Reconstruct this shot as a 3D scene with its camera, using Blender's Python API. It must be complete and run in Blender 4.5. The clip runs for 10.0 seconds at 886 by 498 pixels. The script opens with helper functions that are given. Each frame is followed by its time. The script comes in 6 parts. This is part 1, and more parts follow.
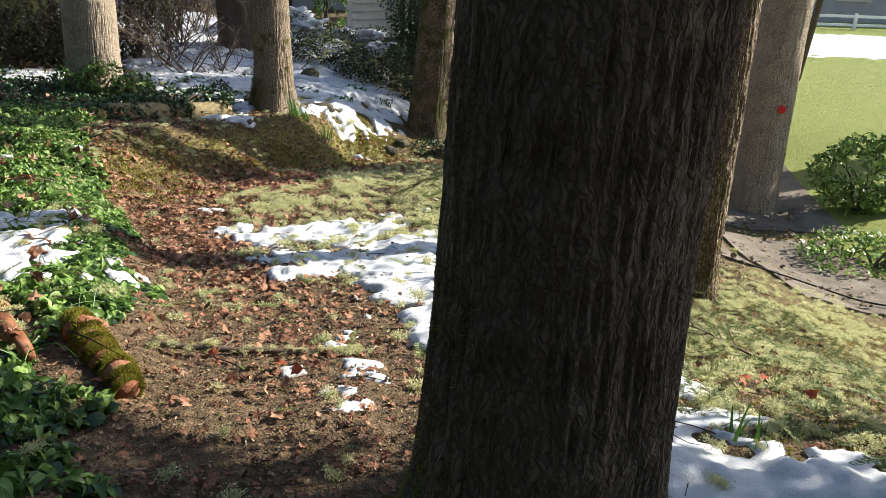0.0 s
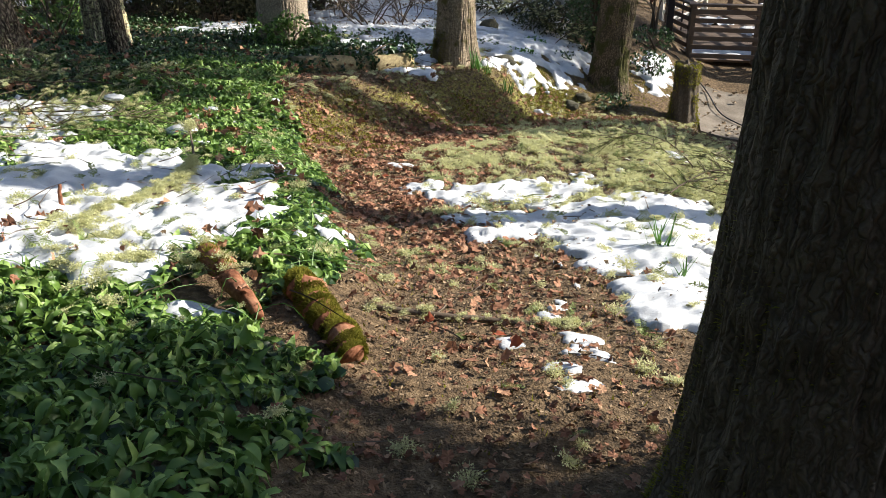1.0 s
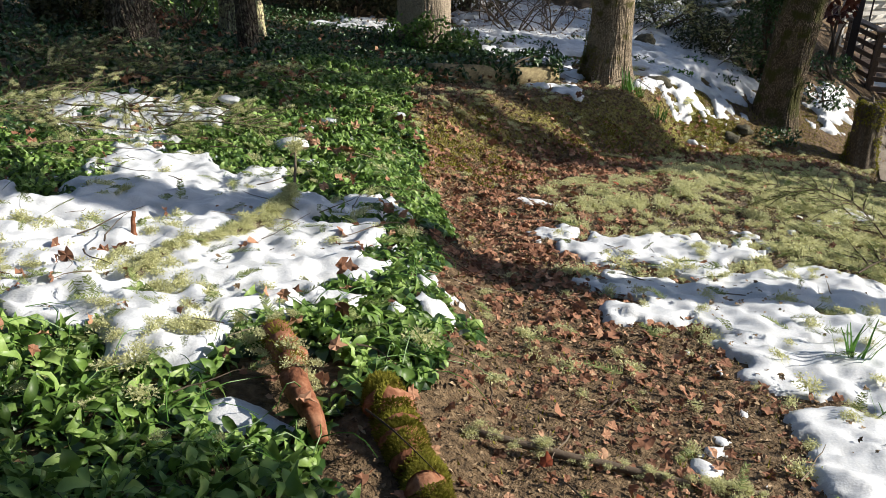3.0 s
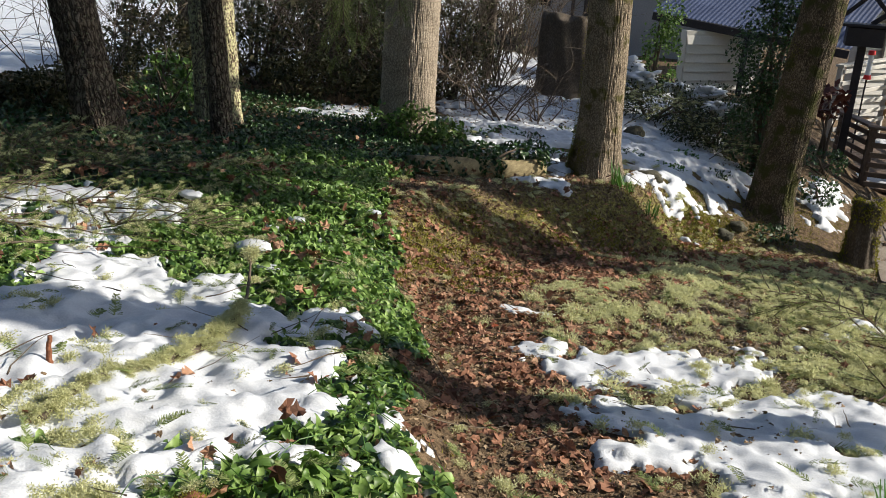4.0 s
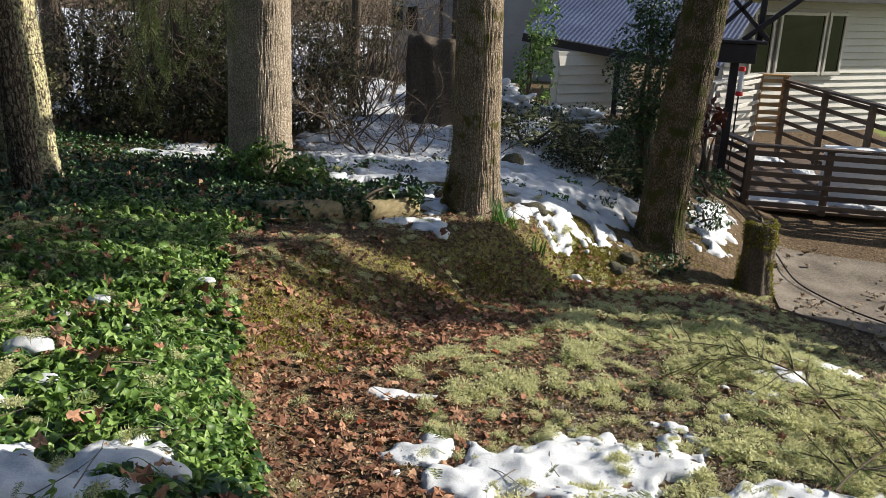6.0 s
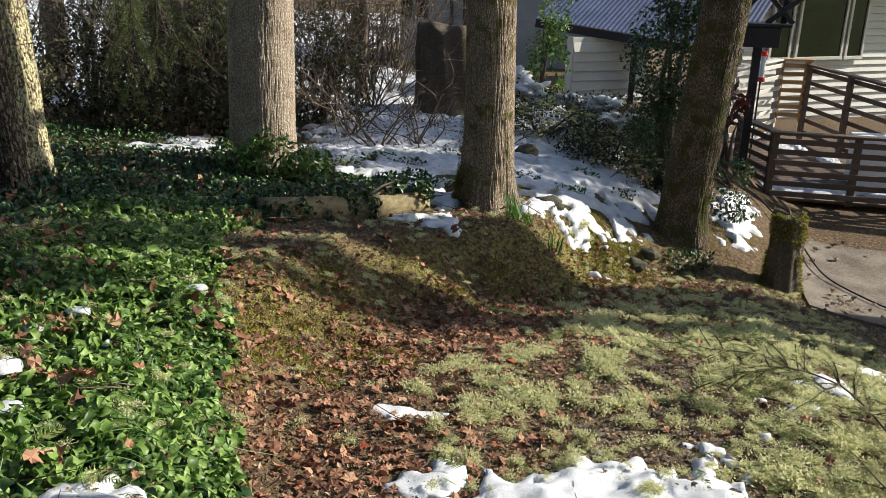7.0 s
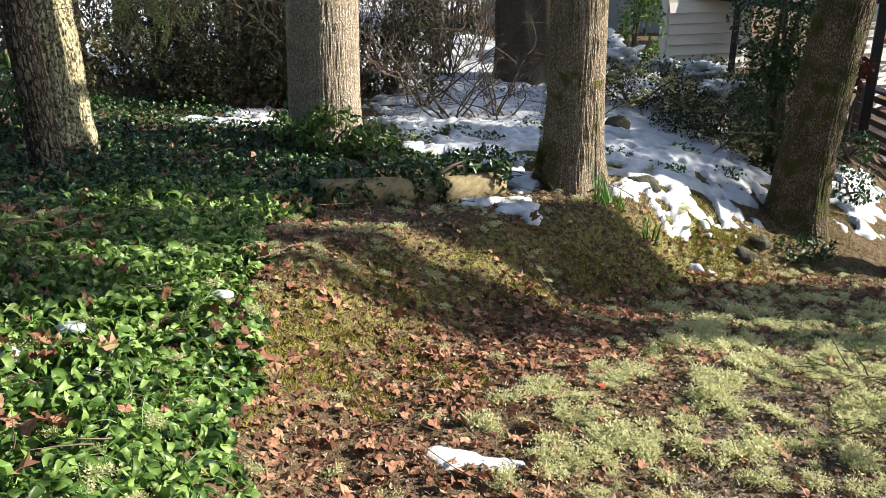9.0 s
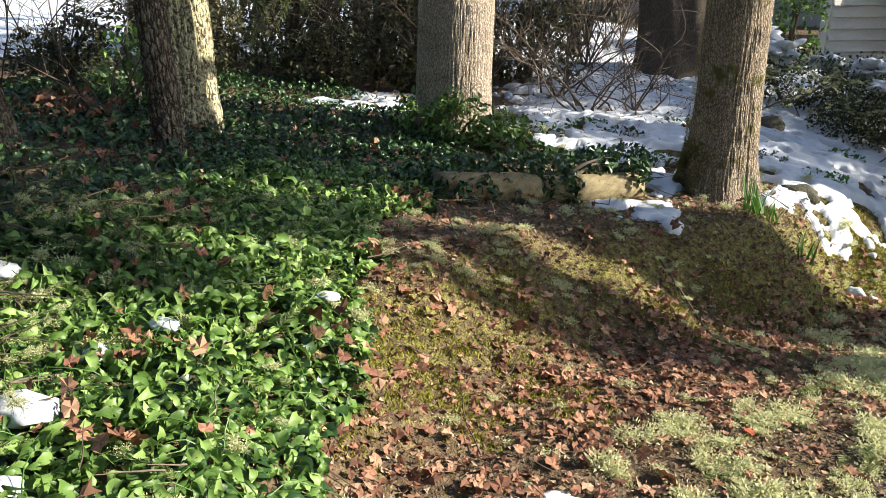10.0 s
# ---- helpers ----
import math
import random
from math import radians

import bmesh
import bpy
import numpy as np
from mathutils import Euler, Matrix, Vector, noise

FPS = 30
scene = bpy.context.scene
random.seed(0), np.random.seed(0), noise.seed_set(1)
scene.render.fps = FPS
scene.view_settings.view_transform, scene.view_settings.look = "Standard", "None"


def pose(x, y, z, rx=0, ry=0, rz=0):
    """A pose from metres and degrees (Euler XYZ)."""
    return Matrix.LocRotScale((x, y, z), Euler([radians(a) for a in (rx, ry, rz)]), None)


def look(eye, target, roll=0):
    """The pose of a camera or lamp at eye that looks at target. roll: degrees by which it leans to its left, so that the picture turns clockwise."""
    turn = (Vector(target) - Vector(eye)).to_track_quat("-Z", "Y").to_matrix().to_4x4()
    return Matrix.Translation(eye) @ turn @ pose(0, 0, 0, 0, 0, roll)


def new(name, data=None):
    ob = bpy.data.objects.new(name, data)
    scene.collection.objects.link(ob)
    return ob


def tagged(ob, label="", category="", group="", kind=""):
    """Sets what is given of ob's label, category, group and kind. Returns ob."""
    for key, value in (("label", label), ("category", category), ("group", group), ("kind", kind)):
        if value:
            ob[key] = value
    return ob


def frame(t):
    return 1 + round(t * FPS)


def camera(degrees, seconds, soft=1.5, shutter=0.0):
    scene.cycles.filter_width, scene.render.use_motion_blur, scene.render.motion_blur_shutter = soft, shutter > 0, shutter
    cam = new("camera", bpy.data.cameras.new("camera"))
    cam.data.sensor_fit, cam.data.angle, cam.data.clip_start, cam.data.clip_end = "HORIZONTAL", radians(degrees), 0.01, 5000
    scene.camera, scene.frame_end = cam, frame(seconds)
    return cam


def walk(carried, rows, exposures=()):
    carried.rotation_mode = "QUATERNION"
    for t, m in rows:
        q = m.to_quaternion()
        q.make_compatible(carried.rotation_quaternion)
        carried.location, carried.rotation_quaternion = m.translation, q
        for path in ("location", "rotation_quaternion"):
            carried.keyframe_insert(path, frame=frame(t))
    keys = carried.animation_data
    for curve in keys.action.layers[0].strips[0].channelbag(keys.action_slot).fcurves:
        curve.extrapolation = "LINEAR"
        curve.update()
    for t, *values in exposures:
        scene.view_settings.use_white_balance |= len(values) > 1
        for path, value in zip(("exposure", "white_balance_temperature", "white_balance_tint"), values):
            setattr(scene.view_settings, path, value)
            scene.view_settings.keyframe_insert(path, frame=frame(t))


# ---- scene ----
cam = camera(54.8, 10.0, soft=0.6)
METRES, EYE, TILT, LEAN, TURN = 4.6, 1.6, 0.0, 0.0, 0.0
ROWS = [
    (0.0, 0.0, 0.0, 0.0, 0.74, -21.56, -1.88),
    (0.5, -0.0386, 0.0206, -0.0006, 6.03, -22.99, 0.53),
    (1.0, -0.0616, 0.035, -0.0029, 11.07, -24.92, 0.24),
    (1.5, -0.0701, 0.0737, -0.0078, 17.12, -25.8, -1.09),
    (2.0, -0.076, 0.1161, -0.0083, 21.28, -26.23, -1.89),
    (3.5, -0.1263, 0.2784, -0.0129, 20.93, -23.11, -1.99),
    (4.0, -0.1358, 0.3341, -0.0145, 20.68, -19.87, -2.68),
    (4.5, -0.1494, 0.3943, -0.015, 19.74, -18.9, -1.59),
    (5.0, -0.151, 0.4574, -0.0267, 19.15, -19.53, -2.24),
    (5.5, -0.1639, 0.5138, -0.0371, 16.24, -19.03, -2.36),
    (6.0, -0.1778, 0.5672, -0.0443, 12.23, -17.75, -2.04),
    (7.5, -0.1971, 0.7014, -0.0649, 13.85, -19.26, -0.98),
    (8.0, -0.1986, 0.7563, -0.0771, 16.26, -20.29, -1.58),
    (8.5, -0.2062, 0.7956, -0.0801, 17.69, -21.13, -1.81),
    (9.0, -0.2293, 0.838, -0.086, 18.24, -20.62, -0.12),
    (9.5, -0.2425, 0.8809, -0.0934, 23.08, -20.31, -0.22),
    (10.0, -0.2675, 0.9228, -0.1016, 27.08, -21.49, -0.62),
]
walk(cam, [(t, pose(0, 0, EYE, TILT, LEAN, TURN) @ pose(METRES * x, METRES * y, METRES * z, 90 + pitch, roll, yaw)) for t, x, y, z, yaw, pitch, roll in ROWS],
     exposures=[(0.0, 1.18), (1.0, 1.14), (2.0, 0.78), (3.5, 0.68), (4.5, 0.5), (6.0, 0.7), (7.5, 0.86), (8.0, 1.02), (10.0, 1.3)])

# ---- light: low winter sun from ahead on the right, clear sky ----
SUN_ELEV, SUN_SLOPE = 30.0, 0.41
to_sun = Vector((1.0, SUN_SLOPE, 0)).normalized() * math.cos(radians(SUN_ELEV)) + Vector((0, 0, math.sin(radians(SUN_ELEV))))
world = bpy.data.worlds.new("sky")
scene.world = world
world.use_nodes = True
wn = world.node_tree.nodes
sky = wn.new("ShaderNodeTexSky")
sky.sky_type, sky.sun_disc = "NISHITA", False
sky.sun_elevation, sky.sun_rotation = radians(SUN_ELEV), math.atan2(to_sun.x, to_sun.y)
wn["Background"].inputs["Strength"].default_value = 0.1
world.node_tree.links.new(sky.outputs[0], wn["Background"].inputs["Color"])
sun = new("sun", bpy.data.lights.new("sun", "SUN"))
sun.data.energy, sun.data.angle, sun.data.color = 4.9, radians(0.53), (1.0, 0.935, 0.82)
sun.matrix_world = look(to_sun * 40, (0, 0, 0))

rng = np.random.default_rng(7)


# ---- materials ----
def surf(name, cols, scale=6.0, fine=60.0, rough=0.8, bump=0.3, stretch=(1, 1, 1), spec=0.3, island=0.0, thin=0.0, obj=0.0, bumpdist=0.01, metal=0.0, mixfine=0.5):
    """A rough natural surface: three colours by coarse and fine noise in world metres, relief, and, for thin leaves, light that comes through."""
    m = bpy.data.materials.new(name)
    m.use_nodes = True
    nt = m.node_tree
    n, l = nt.nodes, nt.links
    bsdf = n["Principled BSDF"]
    geo = n.new("ShaderNodeNewGeometry")
    mp = n.new("ShaderNodeMapping")
    mp.inputs["Scale"].default_value = stretch
    l.new(geo.outputs["Position"], mp.inputs["Vector"])
    big, small = n.new("ShaderNodeTexNoise"), n.new("ShaderNodeTexNoise")
    for tex, sc, det in ((big, scale, 4), (small, fine, 3)):
        tex.inputs["Scale"].default_value, tex.inputs["Detail"].default_value = sc, det
        l.new(mp.outputs[0], tex.inputs["Vector"])
    mix = n.new("ShaderNodeMix")
    mix.data_type = "FLOAT"
    mix.inputs[0].default_value = mixfine
    l.new(big.outputs["Fac"], mix.inputs[2])
    l.new(small.outputs["Fac"], mix.inputs[3])
    fac = mix.outputs[0]
    for amount, out in ((island, geo.outputs["Random Per Island"]), (obj, n.new("ShaderNodeObjectInfo").outputs["Random"] if obj else None)):
        if amount:
            k = n.new("ShaderNodeMix")
            k.data_type = "FLOAT"
            k.inputs[0].default_value = amount
            l.new(fac, k.inputs[2])
            l.new(out, k.inputs[3])
            fac = k.outputs[0]
    ramp = n.new("ShaderNodeValToRGB")
    el = ramp.color_ramp.elements
    lo, hi = (0.33, 0.67) if not (island or obj) else (0.15, 0.85)
    el[0].position, el[1].position = lo, hi
    el[0].color, el[1].color = (*cols[0], 1), (*cols[-1], 1)
    for i, c in enumerate(cols[1:-1]):
        e = el.new(lo + (hi - lo) * (i + 1) / (len(cols) - 1))
        e.color = (*c, 1)
    l.new(fac, ramp.inputs[0])
    l.new(ramp.outputs[0], bsdf.inputs["Base Color"])
    bsdf.inputs["Roughness"].default_value, bsdf.inputs["Specular IOR Level"].default_value, bsdf.inputs["Metallic"].default_value = rough, spec, metal
    if bump:
        b = n.new("ShaderNodeBump")
        b.inputs["Strength"].default_value, b.inputs["Distance"].default_value = bump, bumpdist
        l.new(mix.outputs[0], b.inputs["Height"])
        l.new(b.outputs[0], bsdf.inputs["Normal"])
    if thin:
        tr, add = n.new("ShaderNodeBsdfTranslucent"), n.new("ShaderNodeMixShader")
        l.new(ramp.outputs[0], tr.inputs["Color"])
        add.inputs[0].default_value = thin
        l.new(bsdf.outputs[0], add.inputs[1])
        l.new(tr.outputs[0], add.inputs[2])
        l.new(add.outputs[0], n["Material Output"].inputs["Surface"])
    return m


def bark_material(name, cols, cell=45.0, squash=0.3, bumpdist=0.018, patch=None, patch_from=0.58, patch_scale=16):
    """Braided bark: long plates parted by dark cracks, weathered unevenly, with crusts of lichen where patch gives their colour."""
    m = bpy.data.materials.new(name)
    m.use_nodes = True
    n, l = m.node_tree.nodes, m.node_tree.links
    bsdf = n["Principled BSDF"]
    geo, mp = n.new("ShaderNodeNewGeometry"), n.new("ShaderNodeMapping")
    mp.inputs["Scale"].default_value = (1, 1, squash)
    warp, add = n.new("ShaderNodeTexNoise"), n.new("ShaderNodeVectorMath")
    warp.inputs["Scale"].default_value, warp.inputs["Detail"].default_value = 14, 3
    l.new(geo.outputs["Position"], warp.inputs["Vector"])
    scl = n.new("ShaderNodeVectorMath")
    scl.operation = "SCALE"
    scl.inputs["Scale"].default_value = 0.07
    l.new(warp.outputs["Color"], scl.inputs[0])
    l.new(geo.outputs["Position"], add.inputs[0])
    l.new(scl.outputs[0], add.inputs[1])
    l.new(add.outputs[0], mp.inputs["Vector"])
    vor = n.new("ShaderNodeTexVoronoi")
    vor.feature = "DISTANCE_TO_EDGE"
    vor.inputs["Scale"].default_value = cell
    l.new(mp.outputs[0], vor.inputs["Vector"])
    big, small = n.new("ShaderNodeTexNoise"), n.new("ShaderNodeTexNoise")
    for tex, sc, det in ((big, 5.0, 5), (small, 110.0, 4)):
        tex.inputs["Scale"].default_value, tex.inputs["Detail"].default_value = sc, det
        l.new(geo.outputs["Position"], tex.inputs["Vector"])
    crack = n.new("ShaderNodeMapRange")
    crack.inputs["From Max"].default_value = 0.26
    l.new(vor.outputs["Distance"], crack.inputs["Value"])
    h = n.new("ShaderNodeMath")
    h.operation = "MULTIPLY_ADD"
    l.new(small.outputs["Fac"], h.inputs[0])
    h.inputs[1].default_value = 0.7
    l.new(crack.outputs[0], h.inputs[2])
    k = n.new("ShaderNodeMath")
    k.operation = "MULTIPLY_ADD"
    l.new(big.outputs["Fac"], k.inputs[0])
    k.inputs[1].default_value = 1.0
    l.new(h.outputs[0], k.inputs[2])
    half = n.new("ShaderNodeMath")
    half.operation = "MULTIPLY"
    half.inputs[1].default_value = 0.45
    l.new(k.outputs[0], half.inputs[0])
    ramp = n.new("ShaderNodeValToRGB")
    el = ramp.color_ramp.elements
    el[0].position, el[1].position = 0.3, 0.92
    el[0].color, el[1].color = (*cols[0], 1), (*cols[2], 1)
    el.new(0.62).color = (*cols[1], 1)
    l.new(half.outputs[0], ramp.inputs[0])
    col = ramp.outputs[0]
    if patch:
        lt = n.new("ShaderNodeTexNoise")
        lt.inputs["Scale"].default_value, lt.inputs["Detail"].default_value = patch_scale, 8
        l.new(geo.outputs["Position"], lt.inputs["Vector"])
        w = n.new("ShaderNodeMapRange")
        w.inputs["From Min"].default_value, w.inputs["From Max"].default_value = patch_from - 0.04, patch_from + 0.06
        l.new(lt.outputs["Fac"], w.inputs["Value"])
        mx = n.new("ShaderNodeMix")
        mx.data_type = "RGBA"
        l.new(w.outputs[0], mx.inputs[0])
        l.new(col, mx.inputs[6])
        mx.inputs[7].default_value = (*patch, 1)
        col = mx.outputs[2]
    l.new(col, bsdf.inputs["Base Color"])
    bsdf.inputs["Roughness"].default_value, bsdf.inputs["Specular IOR Level"].default_value = 0.92, 0.15
    b = n.new("ShaderNodeBump")
    b.inputs["Strength"].default_value, b.inputs["Distance"].default_value = 0.55, bumpdist
    l.new(h.outputs[0], b.inputs["Height"])
    l.new(b.outputs[0], bsdf.inputs["Normal"])
    return m


def ground_material():
    """Soil, leaf mould, moss, gravel and lawn, by zones stored on the ground sheet, broken up by noise."""
    m = bpy.data.materials.new("forest_ground")
    m.use_nodes = True
    n, l = m.node_tree.nodes, m.node_tree.links
    bsdf = n["Principled BSDF"]
    geo = n.new("ShaderNodeNewGeometry")

    def noise_tex(sc, det=5):
        t = n.new("ShaderNodeTexNoise")
        t.inputs["Scale"].default_value, t.inputs["Detail"].default_value = sc, det
        l.new(geo.outputs["Position"], t.inputs["Vector"])
        return t.outputs["Fac"]

    def ramp(fac, stops):
        r = n.new("ShaderNodeValToRGB")
        el = r.color_ramp.elements
        el[0].position, el[0].color = stops[0][0], (*stops[0][1], 1)
        el[1].position, el[1].color = stops[-1][0], (*stops[-1][1], 1)
        for p, c in stops[1:-1]:
            el.new(p).color = (*c, 1)
        l.new(fac, r.inputs[0])
        return r.outputs[0]

    f1, f2, f3 = noise_tex(3.0), noise_tex(28.0), noise_tex(110.0, 3)
    col = ramp(f2, [(0.3, (0.05, 0.034, 0.02)), (0.5, (0.12, 0.08, 0.045)), (0.7, (0.21, 0.145, 0.085))])
    zones = {"moss": [(0.3, (0.08, 0.08, 0.018)), (0.5, (0.19, 0.18, 0.045)), (0.72, (0.32, 0.29, 0.09))],
             "gravel": [(0.3, (0.07, 0.065, 0.06)), (0.5, (0.16, 0.15, 0.14)), (0.7, (0.3, 0.28, 0.26))],
             "lawn": [(0.3, (0.12, 0.155, 0.03)), (0.5, (0.19, 0.225, 0.055)), (0.7, (0.28, 0.30, 0.095))]}
    for key, stops in zones.items():
        a = n.new("ShaderNodeAttribute")
        a.attribute_name = key
        s = n.new("ShaderNodeMath")
        s.operation = "MULTIPLY_ADD"
        l.new(f1 if key == "lawn" else f2, s.inputs[0])
        s.inputs[1].default_value = 1.2
        l.new(a.outputs["Fac"], s.inputs[2])
        w = n.new("ShaderNodeMapRange")
        w.inputs["From Min"].default_value, w.inputs["From Max"].default_value = 0.95, 1.25
        l.new(s.outputs[0], w.inputs["Value"])
        mx = n.new("ShaderNodeMix")
        mx.data_type = "RGBA"
        l.new(w.outputs[0], mx.inputs[0])
        l.new(col, mx.inputs[6])
        l.new(ramp(f3, stops), mx.inputs[7])
        col = mx.outputs[2]
    l.new(col, bsdf.inputs["Base Color"])
    bsdf.inputs["Roughness"].default_value, bsdf.inputs["Specular IOR Level"].default_value = 0.9, 0.2
    add = n.new("ShaderNodeMath")
    l.new(f2, add.inputs[0])
    l.new(f3, add.inputs[1])
    b = n.new("ShaderNodeBump")
    b.inputs["Strength"].default_value, b.inputs["Distance"].default_value = 0.8, 0.02
    l.new(add.outputs[0], b.inputs["Height"])
    l.new(b.outputs[0], bsdf.inputs["Normal"])
    return m


M_ground = ground_material()
M_snow = surf("snow", [(0.45, 0.47, 0.505), (0.545, 0.56, 0.585), (0.63, 0.64, 0.655)], 9, 120, 0.6, 0.28, spec=0.4, bumpdist=0.014)
M_bark = bark_material("braided_maple_bark", [(0.055, 0.042, 0.03), (0.19, 0.146, 0.104), (0.37, 0.30, 0.22)], 58, 0.2, 0.022, (0.10, 0.095, 0.03), 0.60, 9)
M_bark_grey = bark_material("grey_maple_bark", [(0.11, 0.086, 0.064), (0.33, 0.268, 0.20), (0.54, 0.46, 0.36)], 72, 0.34, 0.016)
M_bark_mossy = bark_material("mossy_maple_bark", [(0.08, 0.062, 0.045), (0.26, 0.205, 0.145), (0.46, 0.375, 0.275)], 72, 0.32, 0.02, (0.11, 0.10, 0.035), 0.6, 7)
M_bark_ivied = bark_material("dark_maple_bark", [(0.028, 0.022, 0.015), (0.105, 0.08, 0.055), (0.25, 0.20, 0.14)], 66, 0.32, 0.024, (0.06, 0.06, 0.02), 0.54, 6)
M_bark_dark = bark_material("old_dark_bark", [(0.075, 0.059, 0.044), (0.115, 0.092, 0.07), (0.165, 0.135, 0.105)], 60, 0.2, 0.012)
M_bark_lichen = bark_material("lichened_fir_bark", [(0.05, 0.036, 0.026), (0.22, 0.175, 0.12), (0.44, 0.37, 0.27)], 26, 0.4, 0.04, (0.50, 0.47, 0.27), 0.49, 34)
M_moss = surf("moss", [(0.085, 0.09, 0.012), (0.20, 0.19, 0.028), (0.36, 0.325, 0.065)], 7, 90, 0.95, 0.9, spec=0.1, island=0.4, thin=0.25)
M_lichen = surf("beard_lichen", [(0.38, 0.385, 0.19), (0.58, 0.58, 0.33), (0.76, 0.74, 0.48)], 14, 160, 0.95, 0.2, spec=0.05, island=0.15, thin=0.5)
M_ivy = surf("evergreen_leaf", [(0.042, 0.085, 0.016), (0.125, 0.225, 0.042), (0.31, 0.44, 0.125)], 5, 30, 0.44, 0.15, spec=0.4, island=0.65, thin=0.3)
# darker leaf; in the ground cover it also carries painted shade
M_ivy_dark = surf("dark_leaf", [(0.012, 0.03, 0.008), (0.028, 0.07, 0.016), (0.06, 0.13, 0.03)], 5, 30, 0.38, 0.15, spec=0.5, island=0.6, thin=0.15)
M_litter = surf("dead_leaf", [(0.085, 0.042, 0.026), (0.21, 0.098, 0.058), (0.33, 0.16, 0.095), (0.46, 0.28, 0.175)], 8, 60, 0.75, 0.3, spec=0.25, island=0.65, thin=0.15)
M_crumb = surf("leaf_mould", [(0.07, 0.048, 0.03), (0.20, 0.14, 0.085), (0.38, 0.28, 0.18)], 8, 60, 0.85, 0.2, spec=0.2, island=0.7)
M_twig = surf("twig", [(0.035, 0.025, 0.018), (0.10, 0.075, 0.055), (0.20, 0.16, 0.12)], 10, 80, 0.9, 0.3, spec=0.2, island=0.5)
M_needle = surf("fir_needle", [(0.07, 0.10, 0.025), (0.16, 0.205, 0.06), (0.30, 0.34, 0.13)], 6, 50, 0.6, 0.0, spec=0.3, island=0.6, thin=0.2)
M_needle_dark = surf("dark_needle", [(0.018, 0.026, 0.012), (0.045, 0.058, 0.026), (0.10, 0.115, 0.055)], 6, 50, 0.6, 0.0, spec=0.25, island=0.6, thin=0.1)
M_grass = surf("daffodil_leaf", [(0.03, 0.09, 0.012), (0.07, 0.18, 0.025), (0.13, 0.27, 0.05)], 6, 50, 0.45, 0.0, spec=0.4, island=0.5, thin=0.3)
M_sawn = surf("weathered_log_wood", [(0.09, 0.068, 0.036), (0.22, 0.175, 0.095), (0.35, 0.29, 0.16)], 5, 40, 0.85, 0.7, (6, 1.2, 6), 0.2)
M_rot = surf("rotten_wood", [(0.09, 0.035, 0.018), (0.22, 0.09, 0.05), (0.34, 0.17, 0.10)], 12, 60, 0.9, 0.8, spec=0.15)
M_rock = surf("rock", [(0.03, 0.03, 0.022), (0.075, 0.07, 0.05), (0.14, 0.13, 0.085)], 9, 50, 0.9, 0.9, spec=0.15, bumpdist=.02)
M_concrete = surf("weathered_concrete", [(0.07, 0.056, 0.044), (0.15, 0.126, 0.10), (0.25, 0.215, 0.175)], 2.6, 45, 0.9, 0.4, spec=0.2)
M_deck = surf("brown_stained_wood", [(0.055, 0.038, 0.029), (0.11, 0.077, 0.058), (0.19, 0.135, 0.103)], 4, 60, 0.7, 0.3, (1, 1, 1), 0.3, obj=0.3)
M_cedar = surf("pale_cedar_wood", [(0.30, 0.17, 0.07), (0.42, 0.25, 0.11), (0.52, 0.34, 0.16)], 4, 60, 0.7, 0.3, (1, 1, 1), 0.3, obj=0.3)
M_darkwood = surf("dark_painted_wood", [(0.018, 0.016, 0.02), (0.03, 0.026, 0.03), (0.05, 0.042, 0.045)], 4, 60, 0.6, 0.2, spec=0.3)
M_siding = surf("cream_siding", [(0.42, 0.40, 0.365), (0.48, 0.46, 0.42), (0.54, 0.52, 0.48)], 1.5, 40, 0.6, 0.1, spec=0.3)
M_grey = surf("grey_house_paint", [(0.24, 0.24, 0.25), (0.30, 0.30, 0.31), (0.36, 0.36, 0.37)], 1.5, 40, 0.7, 0.1, spec=0.3)
M_metal = surf("corrugated_sheet", [(0.02, 0.028, 0.06), (0.035, 0.048, 0.10), (0.07, 0.09, 0.16)], 1.2, 30, 0.5, 0.15, spec=0.4, metal=0.0)
M_black = surf("black_rubber", [(0.012, 0.012, 0.013), (0.02, 0.02, 0.021), (0.035, 0.035, 0.036)], 8, 60, 0.5, 0.1)
M_brush = surf("dry_undergrowth_leaf", [(0.025, 0.03, 0.012), (0.075, 0.075, 0.03), (0.17, 0.145, 0.07)], 5, 30, 0.6, 0.1, island=0.6, thin=0.2)
M_bark_fir = bark_material("fir_bark", [(0.022, 0.016, 0.012), (0.10, 0.077, 0.057), (0.23, 0.185, 0.14)], 30, 0.32, 0.045, (0.26, 0.26, 0.16), 0.63, 42)
M_red = surf("red_paint", [(0.55, 0.02, 0.02), (0.65, 0.03, 0.03), (0.72, 0.05, 0.04)], 8, 60, 0.5, 0.0)
M_white = surf("white_enamel", [(0.70, 0.71, 0.73), (0.77, 0.78, 0.79), (0.82, 0.82, 0.82)], 2, 40, 0.45, 0.05)
M_glass = surf("window_glass", [(0.035, 0.038, 0.043), (0.045, 0.048, 0.053), (0.055, 0.058, 0.063)], 1, 20, 0.03, 0.0, spec=0.5, metal=1.0)


